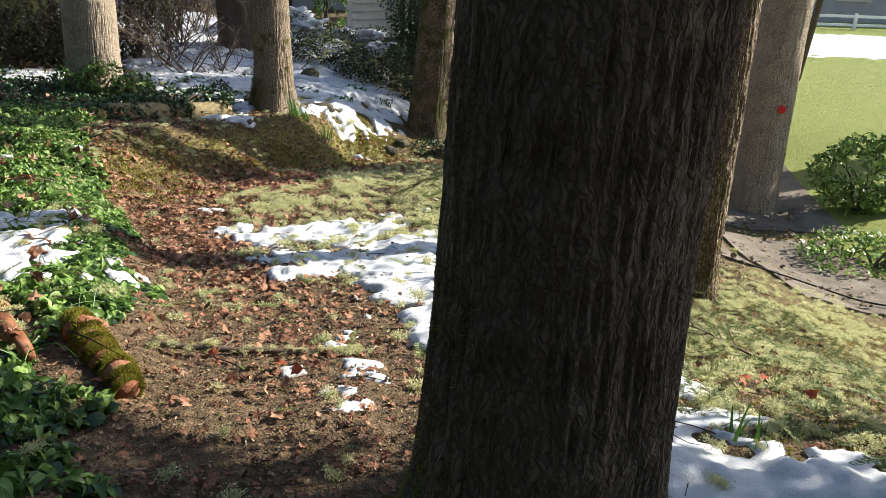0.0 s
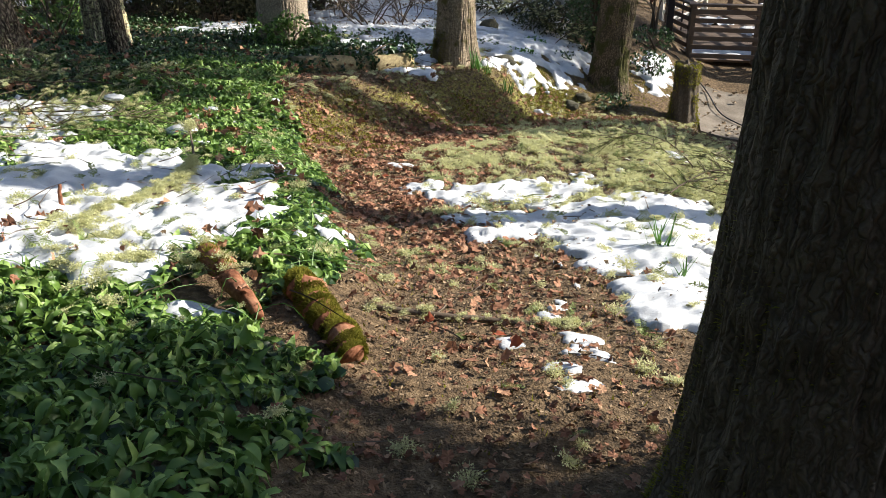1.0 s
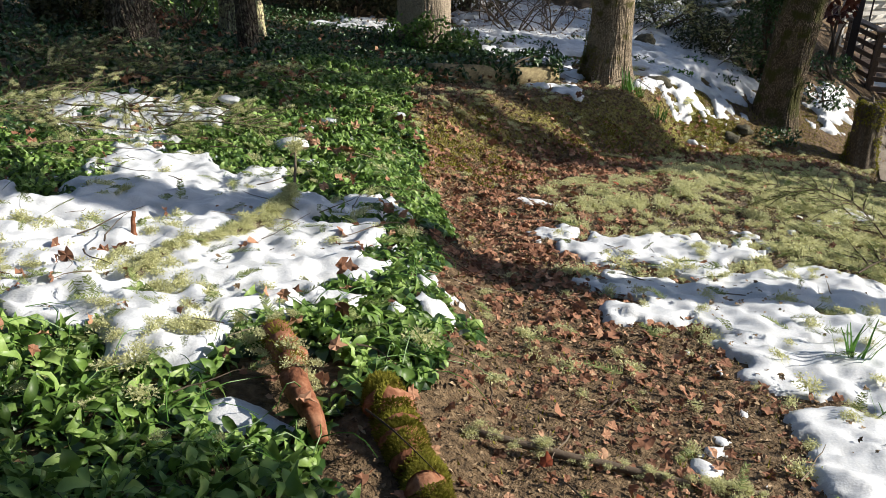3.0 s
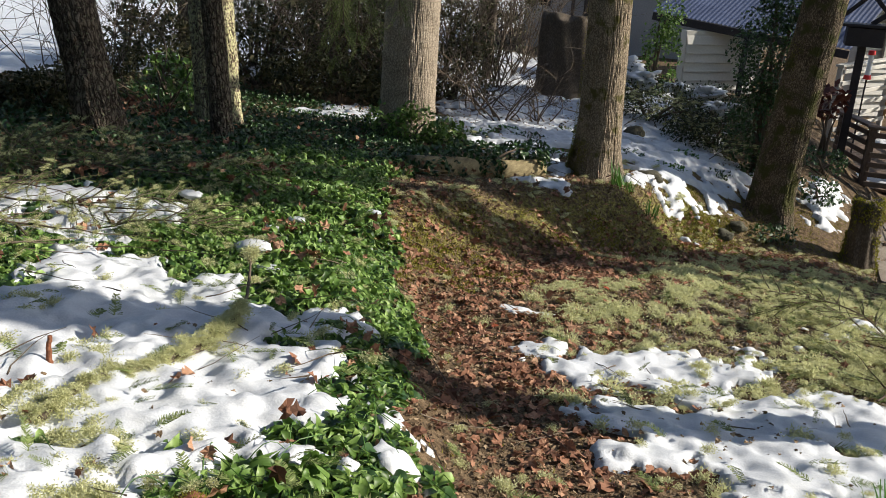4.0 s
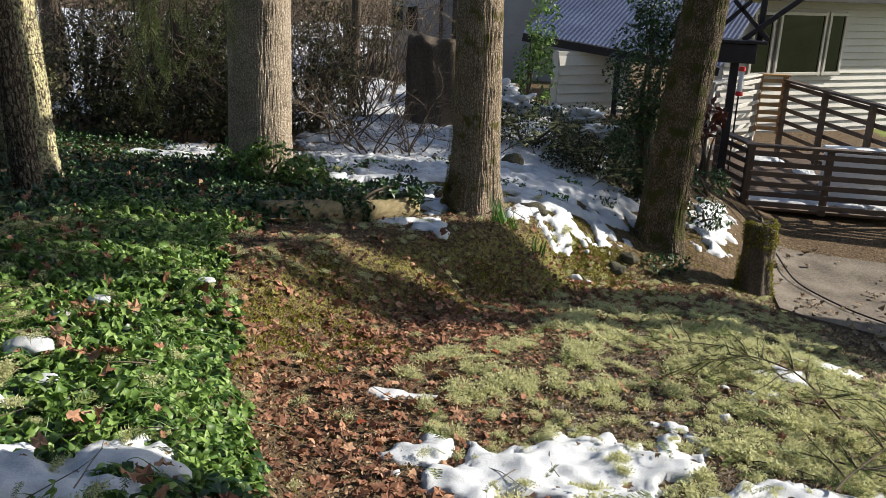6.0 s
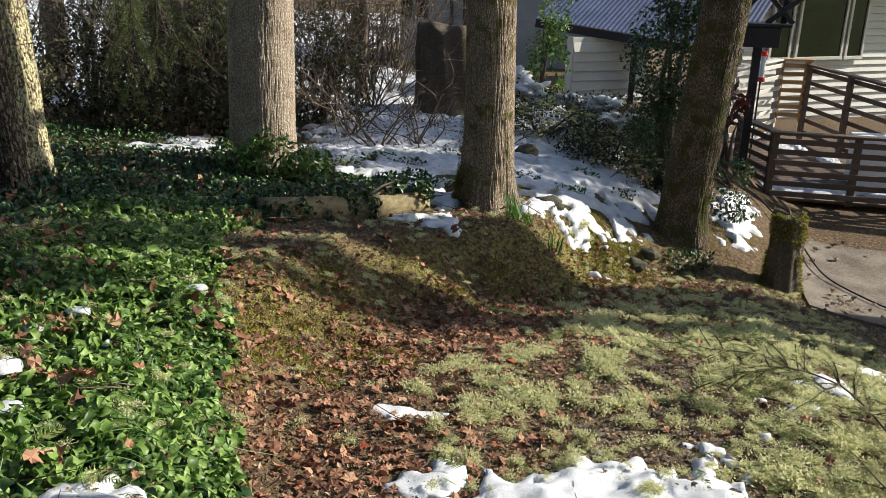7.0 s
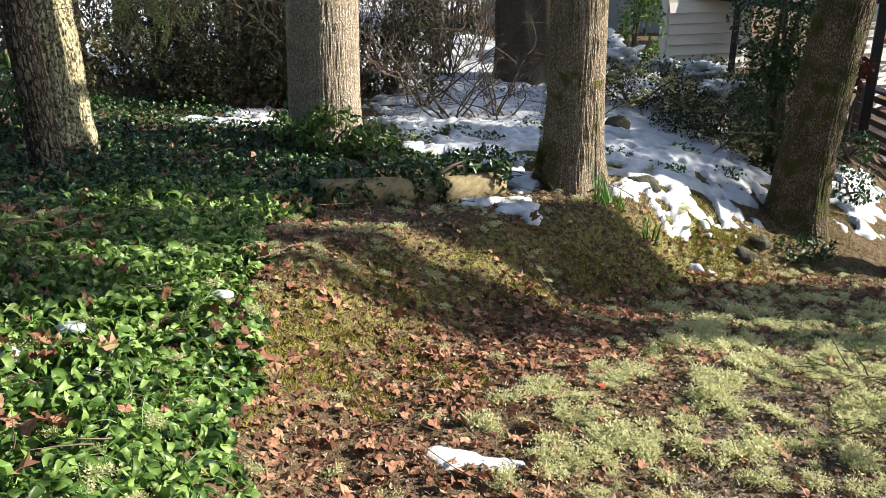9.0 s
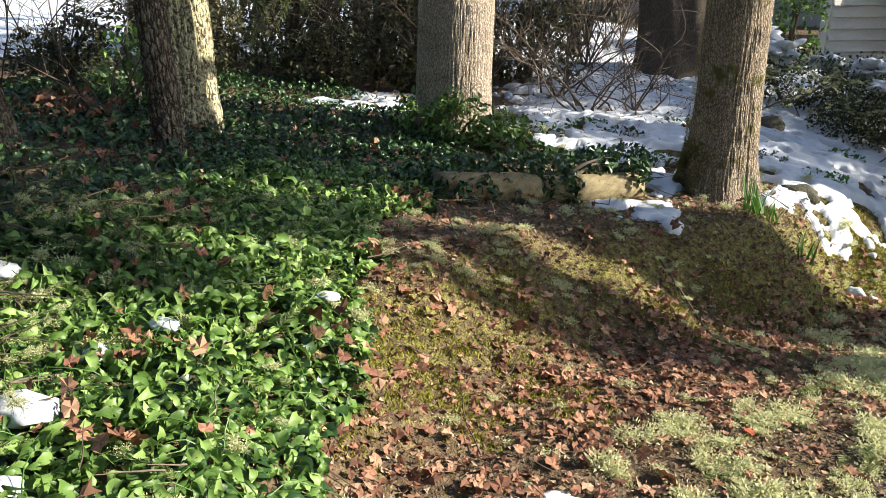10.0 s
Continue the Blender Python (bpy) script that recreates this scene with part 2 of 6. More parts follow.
# ---- mesh helpers ----
def build(name, V, F, material, parent=None, label="", smooth=True):
    """One mesh object from vertex and face arrays (faces all of one size, or a list)."""
    me = bpy.data.meshes.new(name)
    V = np.asarray(V, dtype=np.float32)
    if isinstance(F, np.ndarray):
        k = F.shape[1]
        me.vertices.add(len(V))
        me.vertices.foreach_set("co", V.ravel())
        me.loops.add(F.size)
        me.loops.foreach_set("vertex_index", F.astype(np.int32).ravel())
        me.polygons.add(len(F))
        me.polygons.foreach_set("loop_start", np.arange(0, F.size, k, dtype=np.int32))
        me.update(calc_edges=True)
    else:
        me.from_pydata([tuple(v) for v in V], [], [tuple(f) for f in F])
    me.polygons.foreach_set("use_smooth", np.full(len(me.polygons), smooth))
    me.materials.append(material)
    ob = new(name, me)
    if parent:
        ob.parent = parent
    if label:
        tagged(ob, label)
    return ob


def part(name, bm, material, parent, label="", smooth=False):
    me = bpy.data.meshes.new(name)
    bm.to_mesh(me)
    bm.free()
    me.polygons.foreach_set("use_smooth", np.full(len(me.polygons), smooth))
    me.materials.append(material)
    ob = new(name, me)
    ob.parent = parent
    if label:
        tagged(ob, label)
    return ob


def thing(name, at, label, category, group="", kind=""):
    ob = new(name)
    ob.location = at
    ob.empty_display_size = 0.1
    return tagged(ob, label, category, group, kind)


def vnoise(x, y, z=0.0, seed=0):
    """Smooth value noise in 0..1 on arrays."""
    x, y, z = np.broadcast_arrays(np.asarray(x, float), np.asarray(y, float), np.asarray(z, float))
    xi, yi, zi = np.floor(x), np.floor(y), np.floor(z)
    fx, fy, fz = [(lambda t: t * t * (3 - 2 * t))(a - b) for a, b in ((x, xi), (y, yi), (z, zi))]

    def corner(a, b, c):
        h = np.sin((xi + a) * 127.1 + (yi + b) * 311.7 + (zi + c) * 74.7 + seed * 19.19) * 43758.5453
        return h - np.floor(h)

    def lerp(a, b, t):
        return a + (b - a) * t
    c0 = lerp(lerp(corner(0, 0, 0), corner(1, 0, 0), fx), lerp(corner(0, 1, 0), corner(1, 1, 0), fx), fy)
    c1 = lerp(lerp(corner(0, 0, 1), corner(1, 0, 1), fx), lerp(corner(0, 1, 1), corner(1, 1, 1), fx), fy)
    return lerp(c0, c1, fz)


def fbm(x, y, z=0.0, seed=0, octaves=4):
    return sum(vnoise(np.asarray(x) * 2 ** k, np.asarray(y) * 2 ** k, np.asarray(z) * 2 ** k, seed + k) * 0.5 ** (k + 1) for k in range(octaves)) / (1 - 0.5 ** octaves)


# ---- the lie of the land: a trodden path, a bank, a bed above it, a drive below ----
EDGE = [(-0.9, 1.5), (-1.3, 3.4), (-2.0, 5.0), (-2.72, 6.3), (-2.8, 7.2), (-2.45, 8.4), (-1.95, 9.3), (-1.5, 10.0), (-1.3, 10.7), (-0.75, 11.4), (0.15, 12.3), (0.6, 13.6), (0.4, 17.0), (0.2, 30.0)]


def along(v, ks):
    return np.interp(v, [k[0] for k in ks], [k[1] for k in ks])


def side(x, y):
    """Distance from the bank's line, positive on the bed's side."""
    x, y = np.asarray(x, float), np.asarray(y, float)
    best, sg = np.full(x.shape, 1e9), np.ones(x.shape)
    for (ax, ay), (bx, by) in zip(EDGE[:-1], EDGE[1:]):
        dx, dy = bx - ax, by - ay
        u = np.clip(((x - ax) * dx + (y - ay) * dy) / (dx * dx + dy * dy), 0, 1)
        px, py = x - ax - u * dx, y - ay - u * dy
        d = np.hypot(px, py)
        near = d < best
        best, sg = np.where(near, d, best), np.where(near, np.where(dx * py - dy * px > 0, 1, -1), sg)
    return best * sg


def height(x, y, rough=True):
    x, y = np.asarray(x, float), np.asarray(y, float)
    zp = along(y, [(-5, .15), (0, .06), (1.5, .04), (2.5, -.02), (3.4, -.2), (4.1, -.36), (5.5, -.6), (6.3, -.7), (7.3, -.83), (8, -.95), (8.7, -1.1), (9.4, -1.27), (10.7, -1.46), (12, -1.66), (13, -1.78), (14, -1.78), (15, -1.7), (18, -1.72), (60, -1.9)])
    zp = zp - (.27 * np.clip(x - .2, 0, 1) + along(y, [(8, .27), (11.5, .17)]) * np.clip(x - 1.2, 0, 3)) * np.clip((y - 2.2) / 3, 0, 1) * np.clip((15 - y) / 4, .1, 1)
    zb = along(y, [(-5, .2), (1.5, .1), (3, .02), (4.5, -.17), (5.5, -.29), (6.4, -.31), (7.2, -.36), (8.2, -.47), (9.6, -.7), (10.4, -.76), (13, -.8), (20, -.92), (60, -1.7)])
    zb = zb + .055 * np.clip(-x - 3.2, 0, 5) * np.clip((16 - y) / 5, 0, 1)
    zb = zb - along(x, [(-2.2, 0), (-1.5, .1), (-.2, .46)]) * np.clip((y - 9.4) / .8, 0, 1) * np.clip((15.5 - y) / 2, 0, 1)
    s, w = side(x, y), .16 + .34 * np.clip((y - 2) / 5, 0, 1) - .16 * np.exp(-((y - 9.9) / .9) ** 2) + .55 * np.clip(y - 11.2, 0, 1)
    t = np.clip((s + w) / (2 * w), 0, 1)
    z = zp + (zb - zp) * t * t * (3 - 2 * t)
    if rough:
        near = np.clip((12 - np.hypot(x + 1, y - 6)) / 4, 0, 1) * np.clip(1.3 - x * .6, 0, 1)
        z = z + (fbm(x * 1.7, y * 1.7, seed=3) - .5) * .07 * near + (fbm(x * 7, y * 7, seed=5, octaves=3) - .5) * .035 * near
        bank = np.exp(-((s + .05) / .4) ** 2) * np.clip((y - 5.5) / 2, 0, 1) * np.clip((13 - y) / 2, 0, 1)
        z = z + (fbm(x * 3, y * 3, seed=8, octaves=3) - .5) * .22 * bank
    return z


def h1(x, y):
    return float(height(np.array([x]), np.array([y]))[0])


def dense(lo, a, b, hi, fine, grow=1.25):
    mid = list(np.arange(a, b, fine))
    out, step, v = [], fine, b
    while v < hi:
        out.append(v)
        step *= grow
        v += step
    low, step, v = [], fine, a - fine
    while v > lo:
        low.append(v)
        step *= grow
        v -= step
    return np.array(low[::-1] + mid + out)


def make_ground():
    xs, ys = dense(-900, -7.5, 3.5, 900, 0.045), dense(-60, 1.2, 12.5, 1800, 0.045)
    X, Y = np.meshgrid(xs, ys)
    Z = height(X, Y)
    nx, ny = len(xs), len(ys)
    i = (np.arange(ny - 1)[:, None] * nx + np.arange(nx - 1)[None, :]).ravel()
    ob = build("ground", np.stack([X, Y, Z], -1).reshape(-1, 3), np.stack([i, i + 1, i + nx + 1, i + nx], 1), M_ground)
    tagged(ob, "uneven forest ground of soil, leaf mould and moss", "ground", kind="structure")
    s = side(X, Y)
    moss = np.clip(np.exp(-((s - .05) / .45) ** 2) * np.clip((Y - 5.5) / 1.2, 0, 1) * np.clip((12.2 - Y) / 1, 0, 1) * 0.5 + np.where((X > -1.4) & (Y > 4.5) & (Y < 11), .22, 0) + np.where(X > .5, .2, 0), 0, 1)
    gravel = np.where((X > -1.1) & (X < 1.8) & (Y > 5.6) & (Y < 11.5) & (s < -.9), .40, 0)
    lawn = np.where((X > 5.0) & (Y > 8), 1.0, 0)
    for key, val in (("moss", moss), ("gravel", gravel), ("lawn", lawn)):
        at = ob.data.attributes.new(key, "FLOAT", "POINT")
        at.data.foreach_set("value", val.astype(np.float32).ravel())
    return ob


make_ground()


# ---- snow ----
def inside(poly, x, y):
    """Distance to a polygon's rim, positive within."""
    best, c = np.full(x.shape, 1e9), np.zeros(x.shape, bool)
    for (ax, ay), (bx, by) in zip(poly, poly[1:] + poly[:1]):
        dx, dy = bx - ax, by - ay
        u = np.clip(((x - ax) * dx + (y - ay) * dy) / (dx * dx + dy * dy + 1e-9), 0, 1)
        best = np.minimum(best, np.hypot(x - ax - u * dx, y - ay - u * dy))
        c ^= ((ay > y) != (by > y)) & (x < (bx - ax) * (y - ay) / (by - ay + 1e-12) + ax)
    return np.where(c, best, -best)


SNOW = {
    "left": ([(-3.96, 3.63), (-3.66, 3.98), (-4.19, 4.72), (-4.03, 5.19), (-3.47, 4.91), (-3.2, 5.13), (-2.74, 5.0), (-2.55, 4.95), (-2.4, 5.0), (-2.24, 4.92), (-2.2, 4.7), (-2.1, 4.4), (-1.66, 4.05), (-1.72, 3.62), (-1.92, 3.48), (-2.14, 3.47), (-1.97, 2.9), (-2.2, 2.7), (-2.46, 2.82), (-3.0, 2.58), (-4.5, 2.45), (-5, 3.4)], .022, .06),
    "left_far": ([(-4.3, 5.03), (-4.9, 5.1), (-5.6, 5.5), (-4.68, 6.14), (-4.12, 6.16), (-3.92, 5.79), (-4.1, 5.62), (-3.99, 5.31)], .03, .045),
    "left_near": ([(-1.95, 2.69), (-1.83, 2.8), (-1.47, 2.79), (-1.52, 2.7), (-1.88, 2.59)], .025, .03),
    "right": ([(-1.63, 5.75), (-1.52, 6.35), (-1.24, 5.95), (-0.95, 6.25), (-0.42, 6.57), (-0.25, 5.97), (0.14, 6.1), (0.7, 6.2), (0.8, 5.0), (0.3, 3.18), (0.03, 3.34), (-0.15, 3.28), (-0.26, 3.79), (-0.27, 4.13), (-0.63, 4.62), (-1.0, 4.68), (-1.18, 4.8), (-1.02, 5.35), (-1.38, 5.54)], .022, .036),
    "strip": ([(-0.43, 3.1), (-0.31, 3.17), (-0.16, 3.08), (-0.22, 2.99), (-0.37, 3.01)], .014, .02),
    "patch": ([(-0.37, 2.87), (-0.3, 2.99), (-0.19, 3.03), (-0.13, 2.93), (-0.01, 2.92), (0.11, 2.8), (0.01, 2.69), (-0.09, 2.68), (-0.18, 2.69), (-0.23, 2.77)], .014, .024),
    "patch_near": ([(-0.42, 2.79), (-0.31, 2.82), (-0.29, 2.68), (-0.22, 2.71), (-0.12, 2.66), (-0.25, 2.55), (-0.39, 2.54)], .014, .018),
    "small": ([(-0.57, 3.35), (-0.47, 3.43), (-0.36, 3.29), (-0.47, 3.21)], .014, .03),
    "small_far": ([(-0.52, 3.57), (-0.41, 3.71), (-0.34, 3.52), (-0.45, 3.4)], .014, .028),
    "small_near": ([(-0.65, 2.95), (-0.58, 2.99), (-0.52, 2.93), (-0.6, 2.88)], .014, .018),
    "ribbon": ([(-2.06, 6.49), (-1.98, 6.62), (-1.8, 6.60), (-1.62, 6.66), (-1.6, 6.58), (-1.78, 6.50), (-1.9, 6.42)], .018, .014),
    "ribbon_near": ([(-1.66, 6.42), (-1.5, 6.36), (-1.42, 6.16), (-1.5, 6.1), (-1.6, 6.26)], .018, .016),
    "drive_edge": ([(0.5, 8.76), (1.11, 9.45), (1.34, 9.23), (0.72, 8.65)], .04, .04),
    "branches": ([(0.0, 7.7), (0.57, 8.3), (0.43, 7.76), (-0.07, 6.81), (-0.06, 7.33)], .035, .035),
    "stump_side": ([(0.12, 12.3), (0.05, 13.2), (0.12, 14.0), (0.55, 14.5), (0.72, 14.0), (0.6, 13.0), (0.42, 12.4)], .03, .045),
    "log_end": ([(-2.85, 9.62), (-2.6, 10.0), (-2.42, 10.1), (-2.24, 9.8), (-2.2, 9.42), (-2.55, 9.45)], .025, .055),
    "crest": ([(-3.35, 8.75), (-3.1, 8.7), (-3.0, 8.6), (-3.2, 8.6)], .025, .03),
    "tree_shade": ([(0.4, 2.38), (0.87, 2.46), (1.05, 2.4), (1.3, 2.3), (1.7, 2.24), (2.2, 2.0), (2.3, 1.2), (0.4, 1.2)], .025, .045),
    "tree_light": ([(0.6, 2.5), (0.72, 2.95), (0.9, 3.5), (1.15, 3.85), (1.2, 3.3), (1.12, 2.95), (1.12, 2.8), (1.24, 2.7), (1.22, 2.56), (1.42, 2.42), (1.3, 2.32), (1.0, 2.4)], .02, .026),
    "yard": ([(-3.9, 11.1), (-3.05, 10.8), (-2.72, 10.25), (-2.45, 10.1), (-2.35, 10.6), (-2.0, 10.9), (-1.8, 10.4), (-1.45, 10.8), (-1.1, 11.15), (-.75, 11.55), (-.42, 12.1), (-.3, 12.7), (-.9, 13.5), (-1.3, 16), (-2.2, 19), (-8.5, 23), (-7, 17), (-5, 13.2)], .03, .05),
    "far_bed": ([(-5.4, 11.0), (-4.95, 11.6), (-5.2, 12.2), (-6.4, 11.7), (-6.2, 11.0)], .05, .05),
    "far_field": ([(-9, 12.5), (-7.5, 14), (-6.8, 18), (-8.4, 24), (-10, 50), (-70, 60), (-70, 14), (-16, 9), (-11, 10)], .4, .08),
    "lawn_strip": ([(7, 24.2), (40, 24.2), (40, 29.5), (7, 29.5)], .3, .07),
}


def snow_break(x, y):
    return (fbm(x * 3.2, y * 3.2, seed=21) - .5) * .5 + (fbm(x * 11, y * 11, seed=22, octaves=3) - .5) * .46 - np.clip(fbm(x * 2.1, y * 2.1, seed=31, octaves=3) - .62, 0, 1) * 1.2 - np.clip(vnoise(x * 4.3, y * 4.3, seed=33) - .80, 0, 1) * 4.5 - np.clip(vnoise(x * 2.6, y * 4.4, seed=35) + .25 * vnoise(x * 9, y * 12, seed=36) - .78, 0, 1) * 4.5 * np.where(y > 9, np.clip((y - 10.4) / .5, 0, 1) * np.clip((13.6 - y) / 1.5, 0, 1), np.where(x > -1.7, .3, .22))


def snow_field(poly, x, y, uneven=None):
    px, py = [p[0] for p in poly], [p[1] for p in poly]
    whole = min(1.0, max(.3, math.sqrt((max(px) - min(px)) * (max(py) - min(py))) / 1.6))
    return np.minimum(inside(poly, x, y), np.where(y > 9, .38, .6)) + np.where(y > 9, 0, .035 if whole > .6 else -.01) + (snow_break(x, y) if uneven is None else uneven) * whole


def make_snow(poly, res, thick):
    px, py = [p[0] for p in poly], [p[1] for p in poly]
    xs, ys = np.arange(min(px) - .3, max(px) + .3, res), np.arange(min(py) - .3, max(py) + .3, res)
    X, Y = np.meshgrid(xs, ys)
    m = snow_field(poly, X, Y)
    t = np.clip(m / (.08 + thick * 2.2), 0, 1)
    lump = (fbm(X * 4, Y * 4, seed=41) - .42) * .05 + (vnoise(X * 12, Y * 12, seed=42) - .5) * .042 + (vnoise(X * 21, Y * 21, seed=43) - .5) * .026
    lump = (lump - np.clip(vnoise(X * 8.5, Y * 8.5, seed=44) - .62, 0, 1) * .11) * np.clip(m / .12, .35, 1)
    Z = height(X, Y) + np.where(m > 0, t ** .75 * (1.6 - .6 * t) * (thick + lump * min(1, thick / .05)), -.05)
    nx, ny = len(xs), len(ys)
    i = (np.arange(ny - 1)[:, None] * nx + np.arange(nx - 1)[None, :]).ravel()
    F = np.stack([i, i + 1, i + nx + 1, i + nx], 1)
    F = F[(m.ravel()[F] > 0).any(1)]
    used, back = np.unique(F, return_inverse=True)
    ob = build("snow_patch", np.stack([X, Y, Z], -1).reshape(-1, 3)[used], back.reshape(F.shape), M_snow)
    tagged(ob, "melting patch of old snow on the ground", "snow", "snow patches", "structure")


for poly, res, thick in SNOW.values():
    make_snow(poly, res, thick)


def snowy(x, y):
    uneven = snow_break(x, y)
    return np.max([snow_field(p, x, y, uneven) for p, _, _ in SNOW.values()], axis=0)


# ---- trees ----
def tube(points, radii, sides=8, jitter=0.0, seed=0):
    """Vertices and quads of a tapered tube along points."""
    P = np.asarray(points, float)
    T = np.gradient(P, axis=0)
    T /= np.linalg.norm(T, axis=1)[:, None] + 1e-9
    ref = np.where(np.abs(T[:, 2:3]) > .9, np.array([[1.0, 0, 0]]), np.array([[0, 0, 1.0]]))
    U = np.cross(T, ref)
    U /= np.linalg.norm(U, axis=1)[:, None] + 1e-9
    W = np.cross(T, U)
    a = np.arange(sides) / sides * 2 * np.pi
    R = np.asarray(radii, float)[:, None] * np.ones((1, sides))
    if jitter:
        R = R * (1 + jitter * (fbm(np.cos(a)[None, :] * 2 + seed, np.sin(a)[None, :] * 2, np.arange(len(P))[:, None] * .7, seed, 2) - .5))
    V = P[:, None, :] + R[..., None] * (np.cos(a)[None, :, None] * U[:, None, :] + np.sin(a)[None, :, None] * W[:, None, :])
    n = len(P)
    i, j = np.meshgrid(np.arange(n - 1), np.arange(sides), indexing="ij")
    F = np.stack([i * sides + j, i * sides + (j + 1) % sides, (i + 1) * sides + (j + 1) % sides, (i + 1) * sides + j], -1).reshape(-1, 4)
    return V.reshape(-1, 3), F


def join(pieces):
    vs, fs, k = [], [], 0
    for V, F in pieces:
        vs.append(V)
        fs.append(np.asarray(F) + k)
        k += len(V)
    return np.concatenate(vs), np.concatenate(fs)


def capped_tube(points, radii, sides=16, jitter=0.15, seed=0):
    """A tube closed at both ends by drawing the end rings in."""
    P, r = list(map(np.array, points)), list(radii)
    return tube([P[0]] + P + [P[-1]], [r[0] * .02] + r + [r[-1] * .02], sides, jitter, seed)


def wander(start, direction, length, steps, droop, wild, gen):
    p, d = np.array(start, float), np.array(direction, float)
    d /= np.linalg.norm(d)
    out = [p.copy()]
    for _ in range(steps):
        d = d + gen.normal(0, wild, 3) + np.array([0, 0, droop])
        d /= np.linalg.norm(d)
        p = p + d * length / steps
        out.append(p.copy())
    return np.array(out)


def tree(name, x, y, r, top, lean, material, label, furrows=26, depth=.05, flare=.45, rings=150, sides=160, seed=1, limbs=8, limb_from=4.0, limb_len=3.5, twist=.15, taper=.45):
    z0 = h1(x, y) - .12
    root = thing(name, (x, y, z0), label, "tree")
    gen = np.random.default_rng(seed)
    zs = np.concatenate([np.linspace(0, 3.4, rings), np.linspace(3.6, top, 14)])
    a = np.arange(sides) / sides * 2 * np.pi
    A, Zz = np.meshgrid(a, zs)
    rr = r * (1 - taper * Zz / top) + r * flare * np.exp(-Zz / .22) * (1 + .35 * np.sin(A * 4 + seed) + .25 * np.sin(A * 7 + 2 * seed))
    warp = fbm(np.cos(A) * 2.2, np.sin(A) * 2.2, Zz * 1.3, seed, 3) * 3.0
    kf = furrows / 2.0
    ridge = 1 - np.abs(2 * vnoise(np.cos(A + warp * .05) * kf, np.sin(A + warp * .05) * kf, Zz * (2.0 + furrows * .1) + warp * .3, seed + 2) - 1) * 1.6
    broken = fbm(np.cos(A) * 5, np.sin(A) * 5, Zz * 7, seed + 9, 3)
    rr = rr * (1 + depth * (ridge * (.5 + broken) - .6) + .10 * (fbm(np.cos(A) * 1.3, np.sin(A) * 1.3, Zz * .9, seed + 4, 3) - .5))
    bend = .06 * np.sin(Zz * .8 + seed)
    V = np.stack([rr * np.cos(A) + lean[0] * Zz + bend * .5, rr * np.sin(A) + lean[1] * Zz + bend * .3, Zz], -1).reshape(-1, 3)
    n = len(zs)
    i, j = np.meshgrid(np.arange(n - 1), np.arange(sides), indexing="ij")
    F = np.stack([i * sides + j, i * sides + (j + 1) % sides, (i + 1) * sides + (j + 1) % sides, (i + 1) * sides + j], -1).reshape(-1, 4)
    build("trunk", V, F, material, root)
    for k in range(limbs):
        h = limb_from + (top - limb_from) * (k + .5) / limbs
        ang = gen.uniform(0, 6.28)
        pts = wander((lean[0] * h, lean[1] * h, h), (math.cos(ang), math.sin(ang), .7), limb_len * (1.2 - .6 * h / top), 7, .02, .18, gen)
        pcs = [tube(pts, np.linspace(r * .28, r * .05, 8), 7)]
        for q in range(5):
            s = pts[2 + q]
            tw = wander(s, gen.normal(0, 1, 3) + np.array([0, 0, .4]), limb_len * .45, 5, .02, .25, gen)
            pcs.append(tube(tw, np.linspace(r * .09, .006, 6), 5))
        V2, F2 = join(pcs)
        build("limb", V2, F2, material, root)
    return root


big = tree("maple_tree", 0.275, 1.97, .325, 14, (.045, .0), M_bark_dark, "large old maple trunk with furrowed dark bark, mossy at its foot", 40, .045, .25, 320, 480, 3, 6, 5)
tree_r = tree("maple_tree", 2.02, 6.3, .185, 14, (-.01, .0), M_bark, "rough barked maple trunk beside the drive", 30, .09, .35, 130, 160, 5, 6, 7.0)
# unseen second stem, added to widen this maple's shadow band
up = np.linspace(0, 1, 14)[:, None]
shadow_fork_pts = np.concatenate([np.zeros((14, 1)), .27 * np.clip(up * 6, 0, 1), 2.15 + up * 8], 1)
V, F = tube(shadow_fork_pts, np.linspace(.13, .06, 14), 24, .12, 77)
build("limb", V, F, M_bark, tree_r)
tree_s = tree("maple_tree", 4.4, 11.9, .37, 15, (.03, .0), M_bark_grey, "maple trunk with a red painted dot", 40, .03, .2, 110, 160, 8, 6, 8.5)
tree_a = tree("maple_tree", -4.5, 10.95, .325, 15, (.0, .0), M_bark_grey, "thick maple trunk with an ivy skirt on the bed", 44, .02, .2, 240, 380, 11, 8, 4.5)
tree_b = tree("maple_tree", -2.19, 10.55, .225, 14, (.0, .0), M_bark_mossy, "maple trunk at the top of the bank with mossy roots", 40, .034, .62, 240, 300, 14, 7, 4.5)
tree_c = tree("maple_tree", -.30, 12.12, .25, 14, (.07, .0), M_bark_ivied, "leaning mossy maple trunk at the end of the bank", 40, .035, .4, 200, 280, 17, 7, 4.5)
fir_c = tree("fir_tree", -5.38, 8.34, .098, 17, (-.06, .02), M_bark_fir, "slim fir trunk with scaly dark bark in the ground cover", 14, .12, .25, 110, 90, 20, 10, 5, 2.2)
fir_d = tree("fir_tree", -5.9, 7.45, .19, 17, (-.22, .03), M_bark_fir, "leaning fir trunk with dark scaly bark", 16, .12, .25, 110, 100, 23, 10, 5, 2.2)
fir_e = tree("fir_tree", -6.06, 9.27, .23, 19, (-.05, .02), M_bark_lichen, "thick fir trunk covered in pale lichen", 18, .12, .25, 110, 140, 26, 10, 5, 2.6)


